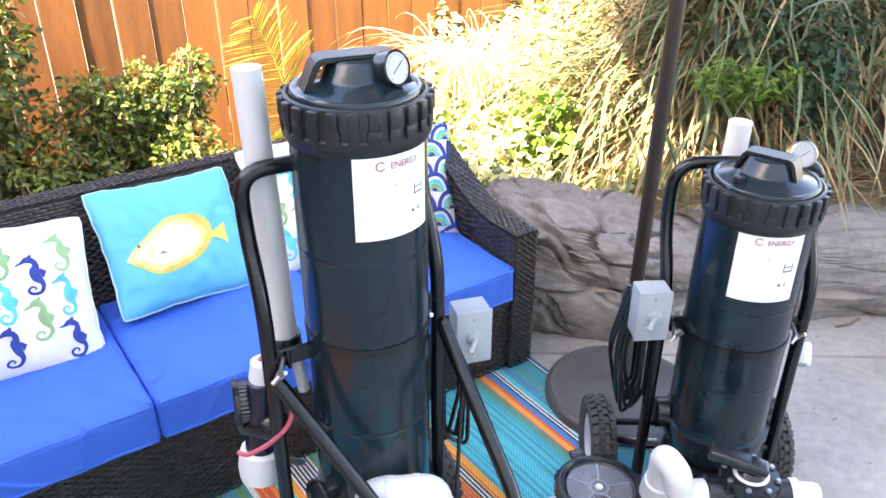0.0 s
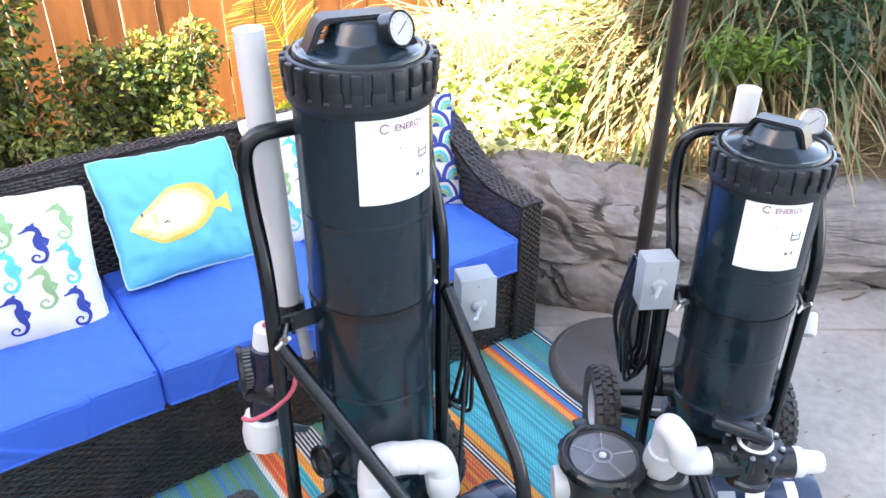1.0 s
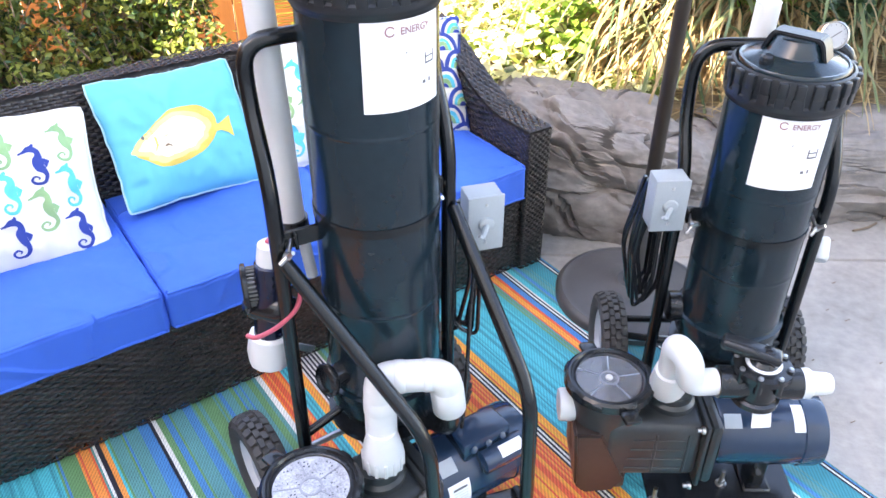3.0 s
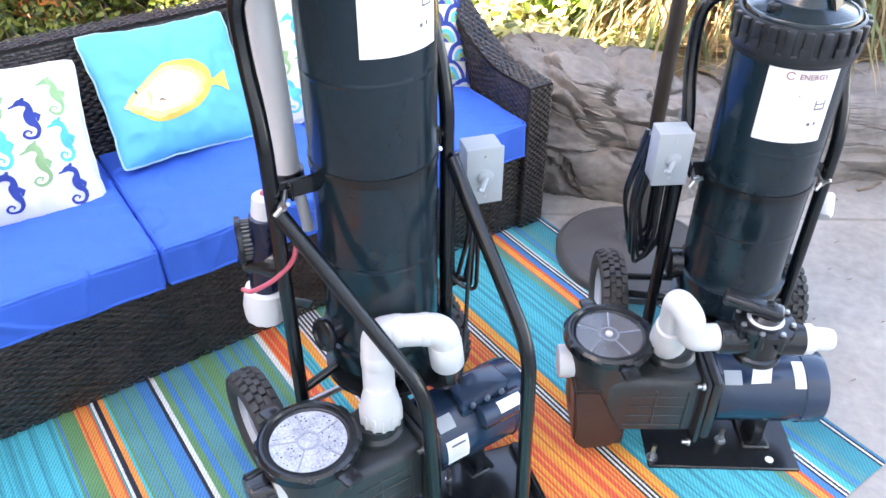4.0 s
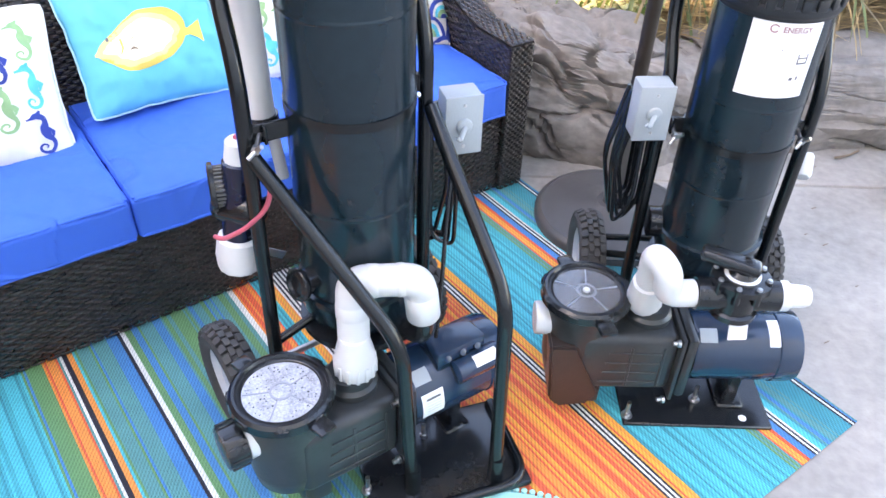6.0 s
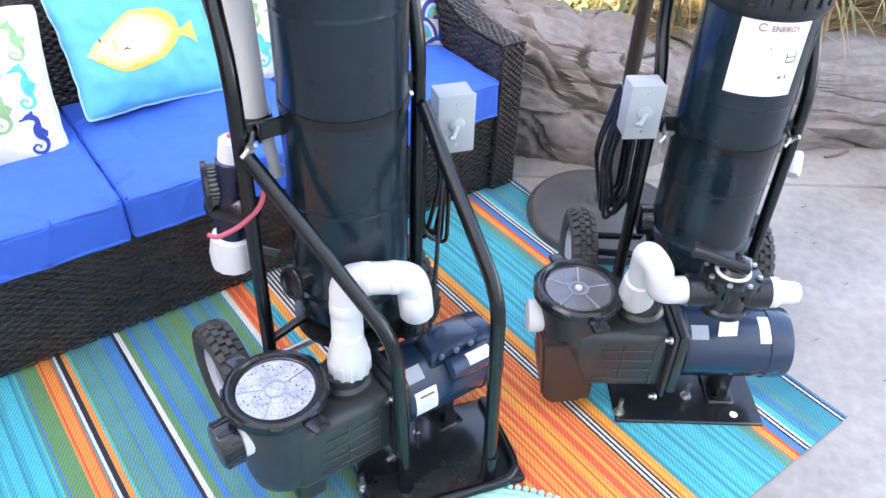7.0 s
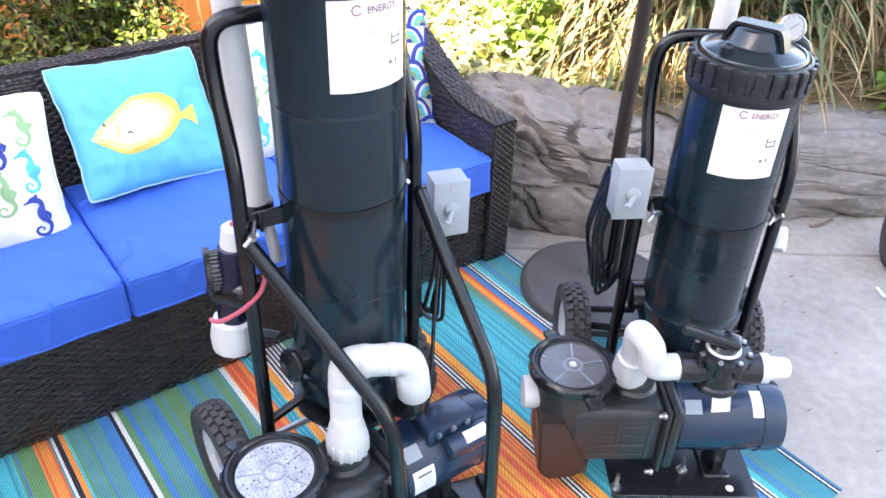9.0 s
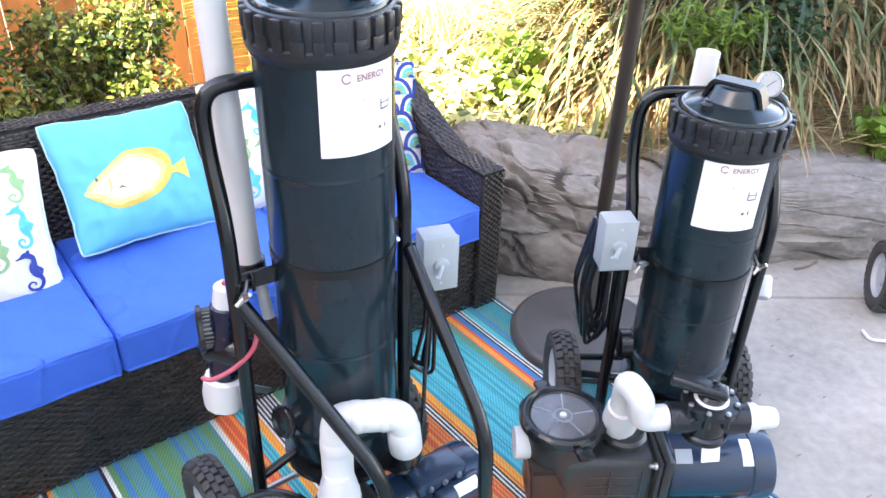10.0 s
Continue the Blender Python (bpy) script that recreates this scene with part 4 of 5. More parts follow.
def switch_box(cart, m):
    """A weatherproof switch box in the frame m: x across its face, y back, z up, origin at the middle of its face."""
    b = part("switch_box", box((-0.034, 0.004, -0.057), (0.034, 0.052, 0.057), m, 0.004, 2), M_GREY_BOX, cart, "grey metal weatherproof switch box")
    part("cover", box((-0.0355, -0.003, -0.0585), (0.0355, 0.004, 0.0585), m, 0.0025, 2), M_GREY_BOX, b)
    for z in (-0.041, 0.041):
        part("screw", lathe([(0, 0), (0.0032, 0), (0.0028, 0.0014), (0, 0.0016)], m @ pose(0, -0.003, z, 90, 0, 0), 12), M_STEEL, b)
    lever = lathe([(0, 0), (0.016, 0), (0.014, 0.005), (0.010, 0.007), (0, 0.007)], m @ pose(0, -0.003, 0, 90, 0, 0), 24)
    rod(m @ Vector((0, -0.008, 0)), m @ Vector((-0.016, -0.03, -0.012)), 0.005, 10, lever)
    rod(m @ Vector((-0.016, -0.03, -0.012)), m @ Vector((-0.022, -0.03, -0.006)), 0.004, 10, lever)
    part("lever", lever, M_GREY_BOX, b)


def clamp(cart, p, q, axis, z, low=0.0):
    """A steel band round the tank at z with a wing bolt towards each post."""
    up = Matrix.Translation((axis[0], axis[1], 0))
    part("band", lathe([(0.1079, z - 0.008), (0.1100, z - 0.008), (0.1100, z + 0.008), (0.1079, z + 0.008), (0.1079, z - 0.008)], up, 64), M_TUBE, cart)
    for a, zz in ((p, z - low), (q, z)):
        a = Vector((a[0], a[1], zz))
        d = (Vector((axis[0], axis[1], zz)) - a).normalized()
        n = a + d * 0.024
        gap = (Vector((axis[0], axis[1], zz)) - a).length - 0.106
        br = box((-0.003, -0.017, 0.0), (0.003, 0.017, gap), along(a, a + d), 0.002, 1)
        box((-0.016, -0.016, gap * 0.35), (0.004, 0.016, gap * 0.35 + 0.006), along(a, a + d), 0.002, 1, br)
        b = part("bracket", br, M_TUBE, cart)
        out = n + Vector((0.0, -0.03, -0.01))
        w = rod(n, out, 0.004, 10)
        lathe([(0, 0), (0.008, 0), (0.008, 0.008), (0, 0.008)], along(out, out + Vector((0, -1, 0))), 6, w)
        for s in (-1, 1):
            rod(out + Vector((0, -0.006, 0)), out + Vector((0.012 * s, -0.014, 0.012 * s)), 0.004, 8, w)
        part("wing_bolt", w, M_STEEL, b, "steel wing bolt")


def wavy_loop(path_points, r):
    return tube(rounded(path_points, 0.04, 5), r, 8)


def build_left_cart():
    AX = (-0.131, 1.12)
    cart = thing("filter_cart", (AX[0], AX[1], 0), "tall black pool filter and pump on a barred steel cart", "filter cart")
    tank = build_tank(cart, AX, 0.41, 1.147, [0.613, 0.789, 0.955], 22, (-89, -18), (1.0, 1.136), (-0.068, 1.095, 1.244), (0.74, -0.62, 0.26), 0.84)
    P, Q = (-0.288, 1.03), (-0.009, 1.185)
    back = Vector((-0.42, 0.9, 0)) * 0.075
    pl, pr = Vector((*P, 0)), Vector((*Q, 0))
    pts = [pl + Vector((0, 0, 0.07)), pl + Vector((0, 0, 0.87)), pl + back + Vector((0, 0, 0.98)), pl + back + Vector((0, 0, 1.075)), pr + back + Vector((0, 0, 1.075)), pr + back + Vector((0, 0, 0.98)), pr + Vector((0, 0, 0.87)), pr + Vector((0, 0, 0.07))]
    part("frame", tube(rounded(pts, 0.06), 0.0135, 18), M_TUBE, cart, "black tubular steel handle frame")
    for top, low, foot in (((-0.282, 1.02, 0.735), (-0.034, 0.895, 0.44), (-0.014, 0.897, 0.03)), ((0.0, 1.175, 0.745), (0.139, 0.93, 0.52), (0.153, 0.93, 0.03))):
        bar = part("front_bar", tube(rounded([top, low, foot], 0.06, 8), 0.0135, 18), M_TUBE, cart)
        part("socket", rod((foot[0], foot[1], 0.03), (foot[0], foot[1], 0.10), 0.0165, 20), M_TUBE, bar)
    clamp(cart, P, Q, AX, 0.79, 0.03)
    # base plate, with a rounded lip
    m = pose(0.0, 0.98, 0, 0, 0, 20)
    plate = box((-0.13, -0.13, 0.012), (0.20, 0.10, 0.03), m, 0.008, 2)
    part("base_plate", plate, M_BLACK, cart)
    lip = rounded([m @ Vector(p) for p in ((-0.12, -0.125, 0.032), (0.19, -0.125, 0.032), (0.19, 0.09, 0.032))], 0.06, 8)
    part("lip", tube(lip, 0.011, 12), M_TUBE, cart)
    for a, b in (((-0.288, 1.03, 0.10), (-0.33, 1.12, 0.10)), ((-0.288, 1.03, 0.12), (-0.10, 1.12, 0.20)), ((-0.288, 1.03, 0.30), (-0.19, 1.10, 0.34)), ((-0.10, 1.12, 0.20), (-0.009, 1.185, 0.20))):
        part("brace", rod(a, b, 0.009, 12), M_TUBE, cart)
    part("shelf", lathe([(0, 0.29), (0.10, 0.29), (0.118, 0.31), (0.118, 0.322), (0.0, 0.322)], Matrix.Translation((AX[0], AX[1], 0)), 40), M_BLACK, cart)
    yaw = Vector((math.cos(radians(36)), math.sin(radians(36)), 0))
    hub = Vector((-0.402, 1.092, 0.126))
    part("axle", rod(hub, hub + yaw * 0.5, 0.008, 12), M_STEEL, cart)
    build_wheel(cart, hub, -yaw, 0.126, 0.066)
    build_wheel(cart, hub + yaw * 0.5 + Vector((-0.05, 0.04, 0)), yaw, 0.126, 0.066)
    pm = pose(-0.328, 0.822, 0.012, 0, 0, 35)
    pump = build_pump(cart, pm, False, False, "box")
    # white return pipe
    o = pm @ Vector((0.238, 0, 0.295)) + Vector((0.009, 0, 0))
    coup = part("coupling", lathe([(0, 0), (0.035, 0.0), (0.0385, 0.006), (0.0395, 0.036), (0.0375, 0.044), (0.0335, 0.066), (0.0265, 0.092), (0, 0.092)], Matrix.Translation(o), 24), M_WHITE, cart, "white ribbed PVC coupling")
    for k in range(14):
        part("rib", box((0.036, -0.0035, 0.004), (0.0408, 0.0035, 0.038), Matrix.Translation(o) @ pose(0, 0, 0, 0, 0, 360 * k / 14), 0.0012, 1), M_WHITE, coup)
    a, b, c = Vector((-0.127, 0.985, 0.504)), Vector((-0.010, 0.998, 0.504)), Vector((-0.001, 1.004, 0.412))
    start = o + Vector((-0.001, 0.006, 0.07))
    pipe = part("elbow_pipe", tube(rounded([start, a, b, c], 0.026, 8), 0.0292, 28), M_WHITE, cart, "white PVC pipe with two elbows")
    for p, q, r in ((start.lerp(a, 0.45), start.lerp(a, 0.68), 0.0306), (a.lerp(b, 0.22), a.lerp(b, 0.40), 0.0306), (a.lerp(b, 0.66), a.lerp(b, 0.80), 0.0306), (b.lerp(c, 0.34), b.lerp(c, 1.0), 0.0312)):
        d = (q - p).normalized() * 0.003
        part("socket", tube([p, p + d, q - d, q], [r - 0.002, r, r, r - 0.002], 28), M_WHITE, pipe)
    port = part("drain_port", rod((-0.20, 1.045, 0.462), (-0.225, 1.02, 0.462), 0.022, 28), M_BLACK, cart)
    part("port_cap", lathe([(0, 0), (0.030, 0), (0.032, 0.004), (0.032, 0.010), (0.028, 0.014), (0.021, 0.015), (0.019, 0.010), (0, 0.010)], along((-0.222, 1.023, 0.462), (-0.262, 0.983, 0.472)), 32), M_BLACK, port)
    part("hose", tube(rounded([(0.0, 1.005, 0.43), (0.0, 1.01, 0.36), (-0.03, 1.05, 0.33), (-0.07, 1.08, 0.35)], 0.05), 0.022, 16), M_BLACK, cart)
    # hose canister beside the post
    top, low = Vector((-0.318, 1.09, 0.708)), Vector((-0.343, 1.075, 0.482))
    d = low - top
    can = part("canister", tube([top, top + d * 0.12, top + d * 0.14, top + d * 0.9, low], [0.023, 0.023, 0.029, 0.029, 0.029], 28), M_CANISTER, cart, "black hose canister hung on the post")
    cap = tube([top + d * 0.80, top + d * 0.82, top + d * 0.98, top + d * 1.1, top + d * 1.12], [0.034, 0.039, 0.042, 0.038, 0.03], 12)
    part("canister_cap", cap, M_WHITE, can, "white ribbed cap")
    part("canister_top", tube([top - d * 0.05, top - d * 0.03, top + d * 0.10, top + d * 0.14], [0.018, 0.023, 0.025, 0.025], 20), M_WHITE, can, "white collar")
    mid = top + d * 0.55
    arm = Vector((0.92, -0.35, 0.06)).normalized()
    part("housing", tube([mid - arm * 0.050, mid - arm * 0.044, mid - arm * 0.03, mid + arm * 0.03, mid + arm * 0.045, mid + arm * 0.052], [0.014, 0.024, 0.031, 0.031, 0.025, 0.012], 28), M_BLACK, can)
    face = along(top + d * 0.40 + Vector((-0.030, 0.012, 0)), top + d * 0.40 + Vector((-0.13, -0.02, 0.0)))
    disc = part("disc", lathe([(0, -0.012), (0.036, -0.012), (0.036, 0.012), (0.046, 0.013), (0.047, 0.020), (0.044, 0.023), (0, 0.023)], face, 40), M_BLACK, can)
    for k in range(30):
        part("fin", box((0.035, -0.0015, -0.011), (0.0395, 0.0015, 0.012), face @ pose(0, 0, 0, 0, 0, 12 * k)), M_FIN, disc, smooth=False)
    red = [(-0.262, 1.035, 0.70), (-0.258, 1.03, 0.655), (-0.268, 1.022, 0.625), (-0.305, 1.012, 0.590), (-0.345, 1.01, 0.568), (-0.362, 1.02, 0.566)]
    part("red_hose", tube(rounded(red, 0.03), 0.0043, 10), M_RED, cart, "thin red hose")
    coil = [top + Vector((0.012 + 0.012 * math.cos(k * 0.9), -0.01 + 0.012 * math.sin(k * 0.9), 0.012 + 0.003 * k)) for k in range(9)]
    part("red_hose", tube(coil, 0.0045, 8), M_RED, cart)
    part("tag", box((-0.018, -0.001, -0.012), (0.018, 0.001, 0.012), pose(-0.285, 1.11, 0.46, 20, 25, 15)), M_STEEL, cart, "small silver tag", smooth=False)
    # white vacuum pole standing behind the tank
    part("white_pipe", rod((-0.288, 1.15, 0.70), (-0.302, 1.15, 1.228), 0.0242, 28), M_WHITE, cart, "upright white PVC pipe")
    part("pipe_socket", rod((-0.286, 1.15, 0.695), (-0.288, 1.15, 0.735), 0.0285, 24), M_BLACK, cart)
    part("white_pipe", rod((-0.262, 1.145, 0.61), (-0.272, 1.145, 0.70), 0.011, 20), M_WHITE, cart)
    switch_box(cart, pose(0.060, 1.198, 0.697, 0, 0, 18))
    part("box_bracket", rod((-0.009, 1.185, 0.69), (0.05, 1.23, 0.69), 0.008, 10), M_TUBE, cart)
    r = random.Random(6)
    for k in range(6):
        y = 1.235 + 0.006 * k
        x = 0.0 + r.uniform(0, 0.03)
        part("cable", wavy_loop([(x, y, 0.72), (x + 0.03, y, 0.55), (x + r.uniform(0.0, 0.035), y, 0.36 + r.uniform(0, 0.06)), (x - 0.02, y, 0.42), (x - 0.022, y, 0.70)], 0.0045), M_BLACK, cart)
    part("cable", tube(rounded([(0.045, 1.22, 0.64), (0.035, 1.17, 0.50), (0.03, 1.10, 0.36), (0.02, 1.05, 0.27)], 0.05), 0.0042, 8), M_BLACK, cart)


def build_right_cart():
    AX = (0.628, 1.385)
    cart = thing("filter_cart", (AX[0], AX[1], 0), "short black pool filter and pump on a two-wheeled steel cart", "filter cart")
    build_tank(cart, AX, 0.352, 0.888, [0.501, 0.603, 0.70], -38, (-128, -60), (0.732, 0.88), (0.714, 1.44, 0.977), (-0.05, -0.9, 0.35), 0.84)
    P, Q = (0.473, 1.40), (0.779, 1.40)
    back = Vector((0, 0.075, 0))
    pl, pr = Vector((*P, 0)), Vector((*Q, 0))
    pts = [pl + Vector((0, 0, 0.05)), pl + Vector((0, 0, 0.70)), pl + back + Vector((0, 0, 0.80)), pl + back + Vector((0, 0, 0.945)), pr + back + Vector((0, 0, 0.945)), pr + back + Vector((0, 0, 0.80)), pr + Vector((0, 0, 0.70)), pr + Vector((0, 0, 0.05))]
    part("frame", tube(rounded(pts, 0.06), 0.0135, 18), M_TUBE, cart, "black tubular steel handle frame")
    clamp(cart, P, Q, AX, 0.603)
    part("base_plate", box((0.447, 1.095, 0.004), (0.782, 1.46, 0.014), None, 0.003, 1), M_BLACK, cart)
    part("hole", lathe([(0, 0), (0.009, 0), (0.009, 0.001), (0, 0.001)], Matrix.Translation((0.72, 1.12, 0.0142)), 16), M_LABEL, cart)
    part("shelf", lathe([(0, 0.235), (0.10, 0.235), (0.118, 0.255), (0.118, 0.267), (0.0, 0.267)], Matrix.Translation((AX[0], AX[1], 0)), 40), M_BLACK, cart)
    for a, b in (((0.473, 1.40, 0.25), (0.42, 1.56, 0.13)), ((0.473, 1.40, 0.25), (0.55, 1.39, 0.25)), ((0.779, 1.40, 0.25), (0.70, 1.39, 0.25)), ((0.779, 1.40, 0.25), (0.80, 1.56, 0.13)), ((0.44, 1.56, 0.18), (0.80, 1.56, 0.18))):
        part("brace", rod(a, b, 0.009, 12), M_TUBE, cart)
    part("axle", rod((0.40, 1.555, 0.12), (0.86, 1.555, 0.12), 0.008, 12), M_STEEL, cart)
    build_wheel(cart, (0.405, 1.555, 0.12), (-1, 0, 0), 0.12, 0.066)
    build_wheel(cart, (0.845, 1.555, 0.12), (1, 0, 0), 0.12, 0.066)
    pm = pose(0.232, 1.185, 0.0, 0, 0, 1)
    build_pump(cart, pm, True, True, "plain")
    o = pm @ Vector((0.230, 0, 0.295))
    part("coupling", tube([o, (0.447, 1.168, 0.325), (0.446, 1.16, 0.345), (0.440, 1.14, 0.395)], [0.034, 0.0365, 0.036, 0.031], 14), M_WHITE, cart, "white ribbed PVC coupling")
    path = rounded([(0.445, 1.155, 0.36), (0.430, 1.11, 0.486), (0.450, 1.075, 0.474), (0.460, 1.085, 0.412), (0.512, 1.09, 0.412)], 0.03, 8)
    part("elbow_pipe", tube(path, 0.0265, 24), M_WHITE, cart, "white PVC street elbows")
    vb = rod((0.515, 1.09, 0.412), (0.672, 1.09, 0.412), 0.032, 28)
    lathe([(0, -0.046), (0.038, -0.046), (0.046, -0.040), (0.046, -0.028), (0.040, -0.024), (0.042, 0.03), (0.055, 0.034), (0.055, 0.046), (0.03, 0.05), (0, 0.05)], pose(0.594, 1.09, 0.412), 36, vb)
    valve = part("diverter_valve", vb, M_BLACK, cart, "black three-way diverter valve")
    for k in range(8):
        a = radians(45 * k + 22)
        x, y = 0.594 + 0.049 * math.cos(a), 1.09 + 0.049 * math.sin(a)
        part("lug", rod((x, y, 0.428), (x, y, 0.462), 0.008, 12), M_BLACK, valve)
        part("screw", lathe([(0, 0), (0.0055, 0), (0.0045, 0.004), (0, 0.0045)], Matrix.Translation((x, y, 0.462)), 12), M_STEEL, valve, "steel screw")
    part("valve_scale", lathe([(0.026, 0.4625), (0.034, 0.4625), (0.034, 0.4645), (0.026, 0.4645), (0.026, 0.4625)], Matrix.Translation((0.594, 1.09, 0)), 36), M_LABEL, valve, "white toothed scale")
    part("valve_cap", lathe([(0, 0.44), (0.027, 0.44), (0.027, 0.466), (0.02, 0.474), (0, 0.475)], Matrix.Translation((0.594, 1.09, 0)), 32), M_BLACK, valve)
    part("valve_handle", box((-0.085, -0.019, 0), (0.028, 0.019, 0.026), pose(0.594, 1.09, 0.470, 0, 6, -22), 0.010, 3), M_BLACK, valve)
    part("valve_knob", lathe([(0, 0), (0.014, 0), (0.012, 0.025), (0.007, 0.028), (0, 0.028)], Matrix.Translation((0.598, 1.088, 0.472)), 20), M_BLACK, valve)
    part("tag", box((-0.02, -0.001, -0.015), (0.02, 0.001, 0.015), pose(0.605, 1.055, 0.345, -25, 5, 10)), M_LABEL, valve, "white tag", smooth=False)
    tip = tube([(0.672, 1.09, 0.412), (0.678, 1.09, 0.412), (0.69, 1.09, 0.412), (0.695, 1.09, 0.412), (0.724, 1.09, 0.412), (0.732, 1.09, 0.412)], [0.03, 0.03, 0.03, 0.024, 0.022, 0.019], 24)
    part("hose_adapter", tip, M_WHITE, cart, "white barbed hose adapter")
    part("side_port", rod((0.515, 1.39, 0.36), (0.49, 1.39, 0.36), 0.035, 24), M_BLACK, cart)
    part("white_pipe", rod((0.600, 1.53, 0.30), (0.612, 1.53, 1.013), 0.0242, 28), M_WHITE, cart, "upright white PVC pipe")
    part("white_fitting", tube([(0.832, 1.485, 0.492), (0.832, 1.482, 0.488), (0.832, 1.465, 0.45), (0.83, 1.46, 0.445)], [0.020, 0.024, 0.024, 0.020], 20), M_WHITE, cart)
    switch_box(cart, pose(0.432, 1.325, 0.664, 0, 0, 6))
    part("box_bracket", rod((0.473, 1.40, 0.68), (0.43, 1.375, 0.68), 0.008, 10), M_TUBE, cart)
    r = random.Random(8)
    for k in range(8):
        y = 1.40 + 0.008 * k
        x = 0.415 + r.uniform(-0.01, 0.02)
        part("cable", wavy_loop([(x, y, 0.66), (x - 0.035 + r.uniform(0, 0.02), y, 0.5), (x, y, 0.33 + r.uniform(0, 0.05)), (x + 0.035, y, 0.4), (x + 0.03, y, 0.66)], 0.0048), M_BLACK, cart)


build_left_cart()
build_right_cart()

# ---- planting ----


class Leaves:
    """Gathers many small folded leaves or bent blades into one mesh."""

    def __init__(self, seed):
        self.v, self.f, self.r = [], [], random.Random(seed)

    def leaf(self, p, size, wide=0.6, up=0.6, droop=0.25, aim=None):
        r = self.r
        n = Vector((r.gauss(0, 1), r.gauss(0, 1), r.gauss(0, 1))).normalized() * (1 - up) + Vector((0, -0.25, 1)) * up
        n.normalize()
        d = aim if aim is not None else Vector((r.gauss(0, 1), r.gauss(0, 1), r.gauss(0, 1)))
        d = (d - n * d.dot(n)).normalized()
        s = n.cross(d)
        k = len(self.v)
        w = size * wide * 0.5
        tip = p + d * size - n * size * droop
        fold = n * w * 0.3
        a, c = p + d * size * 0.3 - n * size * droop * 0.08, p + d * size * 0.68 - n * size * droop * 0.4
        self.v += [p, a + s * w * 0.92 + fold, c + s * w * 0.8 + fold, tip, c - s * w * 0.8 + fold, a - s * w * 0.92 + fold]
        self.f += [(k, k + 1, k + 2, k + 3), (k, k + 3, k + 4, k + 5)]

    def blade(self, p, d, length, width, gravity=1.0, n=7):
        r = self.r
        p, d = Vector(p), Vector(d).normalized()
        side = d.cross(Vector((r.uniform(-0.3, 0.3), r.uniform(-0.3, 0.3), 1))).normalized()
        k0 = len(self.v)
        kink = r.uniform(-0.12, 0.12)
        for i in range(n + 1):
            t = i / n
            w = width * (0.75 + 0.5 * t) * (1 - t ** 3) * 0.5 + 0.0006
            crease = side.cross(d) * w * 0.35
            self.v += [p - side * w + crease, p.copy(), p + side * w + crease]
            d = (d + Vector((kink * side.x, kink * side.y, -gravity * (0.6 + t) / n))).normalized()
            p = p + d * length / n
        for i in range(n):
            a = k0 + 3 * i
            self.f += [(a, a + 1, a + 4, a + 3), (a + 1, a + 2, a + 5, a + 4)]

    def done(self, name, material, parent=None, label=""):
        me = bpy.data.meshes.new(name)
        off = WORLD[parent.name].translation if parent is not None else Vector()
        me.from_pydata([tuple(v - off) for v in self.v], [], self.f)
        me.polygons.foreach_set("use_smooth", [True] * len(me.polygons))
        me.materials.append(material)
        ob = new(name, me)
        ob.parent = parent
        return tagged(ob, label, kind="stuff" if parent is None else "")


def in_blob(r, c, radii, shell=0.35):
    d = Vector((r.gauss(0, 1), r.gauss(0, 1), r.gauss(0, 1))).normalized()
    k = r.random() ** shell
    return Vector((c[0] + d.x * radii[0] * k, c[1] + d.y * radii[1] * k, c[2] + d.z * radii[2] * k))


def build_shrub(blobs, count, size, seed, label, sunlit_share, root):
    """A shrub: bare stems from the root, leaf twigs in loose clumps, more leaves painted pale as sunlit on top."""
    shrub = thing("shrub", root, label, "shrub")
    r = random.Random(seed)
    stems = bmesh.new()
    green, pale, dark = Leaves(seed + 1), Leaves(seed + 2), Leaves(seed + 3)
    total = sum(b[1][0] * b[1][1] * b[1][2] for b in blobs)
    for c, radii in blobs:
        tips = int(count * radii[0] * radii[1] * radii[2] / total / 9)
        for _ in range(tips):
            tip = in_blob(r, c, radii)
            if noise.noise(tip * 9) < -0.22:
                continue
            d = Vector((r.gauss(0, 1), r.gauss(0, 0.7), 0.9)).normalized()
            if r.random() < 0.35:
                tube([tip - d * 0.09 - Vector((0, 0, 0.04)), tip], [0.0028, 0.0014], 5, stems, caps=False)
            for k in range(9):
                p = tip - d * 0.085 * r.random() + Vector((r.gauss(0, 0.012), r.gauss(0, 0.012), r.gauss(0, 0.012)))
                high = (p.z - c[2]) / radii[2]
                # pale leaves grow more frequent upwards, imitating sun on the crown
                bag = pale if r.random() < sunlit_share * (0.5 + max(0, high)) else (green if r.random() < 0.62 else dark)
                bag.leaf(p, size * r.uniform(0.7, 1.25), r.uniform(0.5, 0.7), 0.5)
    for c, radii in blobs:
        for _ in range(3):
            q = Vector((c[0] + r.uniform(-1, 1) * radii[0] * 0.6, c[1] + r.uniform(-1, 1) * radii[1] * 0.6, c[2] + radii[2] * 0.7))
            a = Vector(root) + Vector((r.uniform(-0.05, 0.05), r.uniform(-0.05, 0.05), 0))
            m = (a + q) / 2 + Vector((r.uniform(-0.06, 0.06), r.uniform(-0.06, 0.06), 0))
            tube(rounded([a, m, q], 0.2, 5), [0.011 - 0.0012 * k for k in range(8)], 6, stems)
    part("stem", stems, M_BARK, shrub)
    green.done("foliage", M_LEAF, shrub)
    pale.done("foliage", M_LEAF_SUNLIT, shrub, "leaves coloured pale as if sunlit")
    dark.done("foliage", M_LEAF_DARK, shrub)


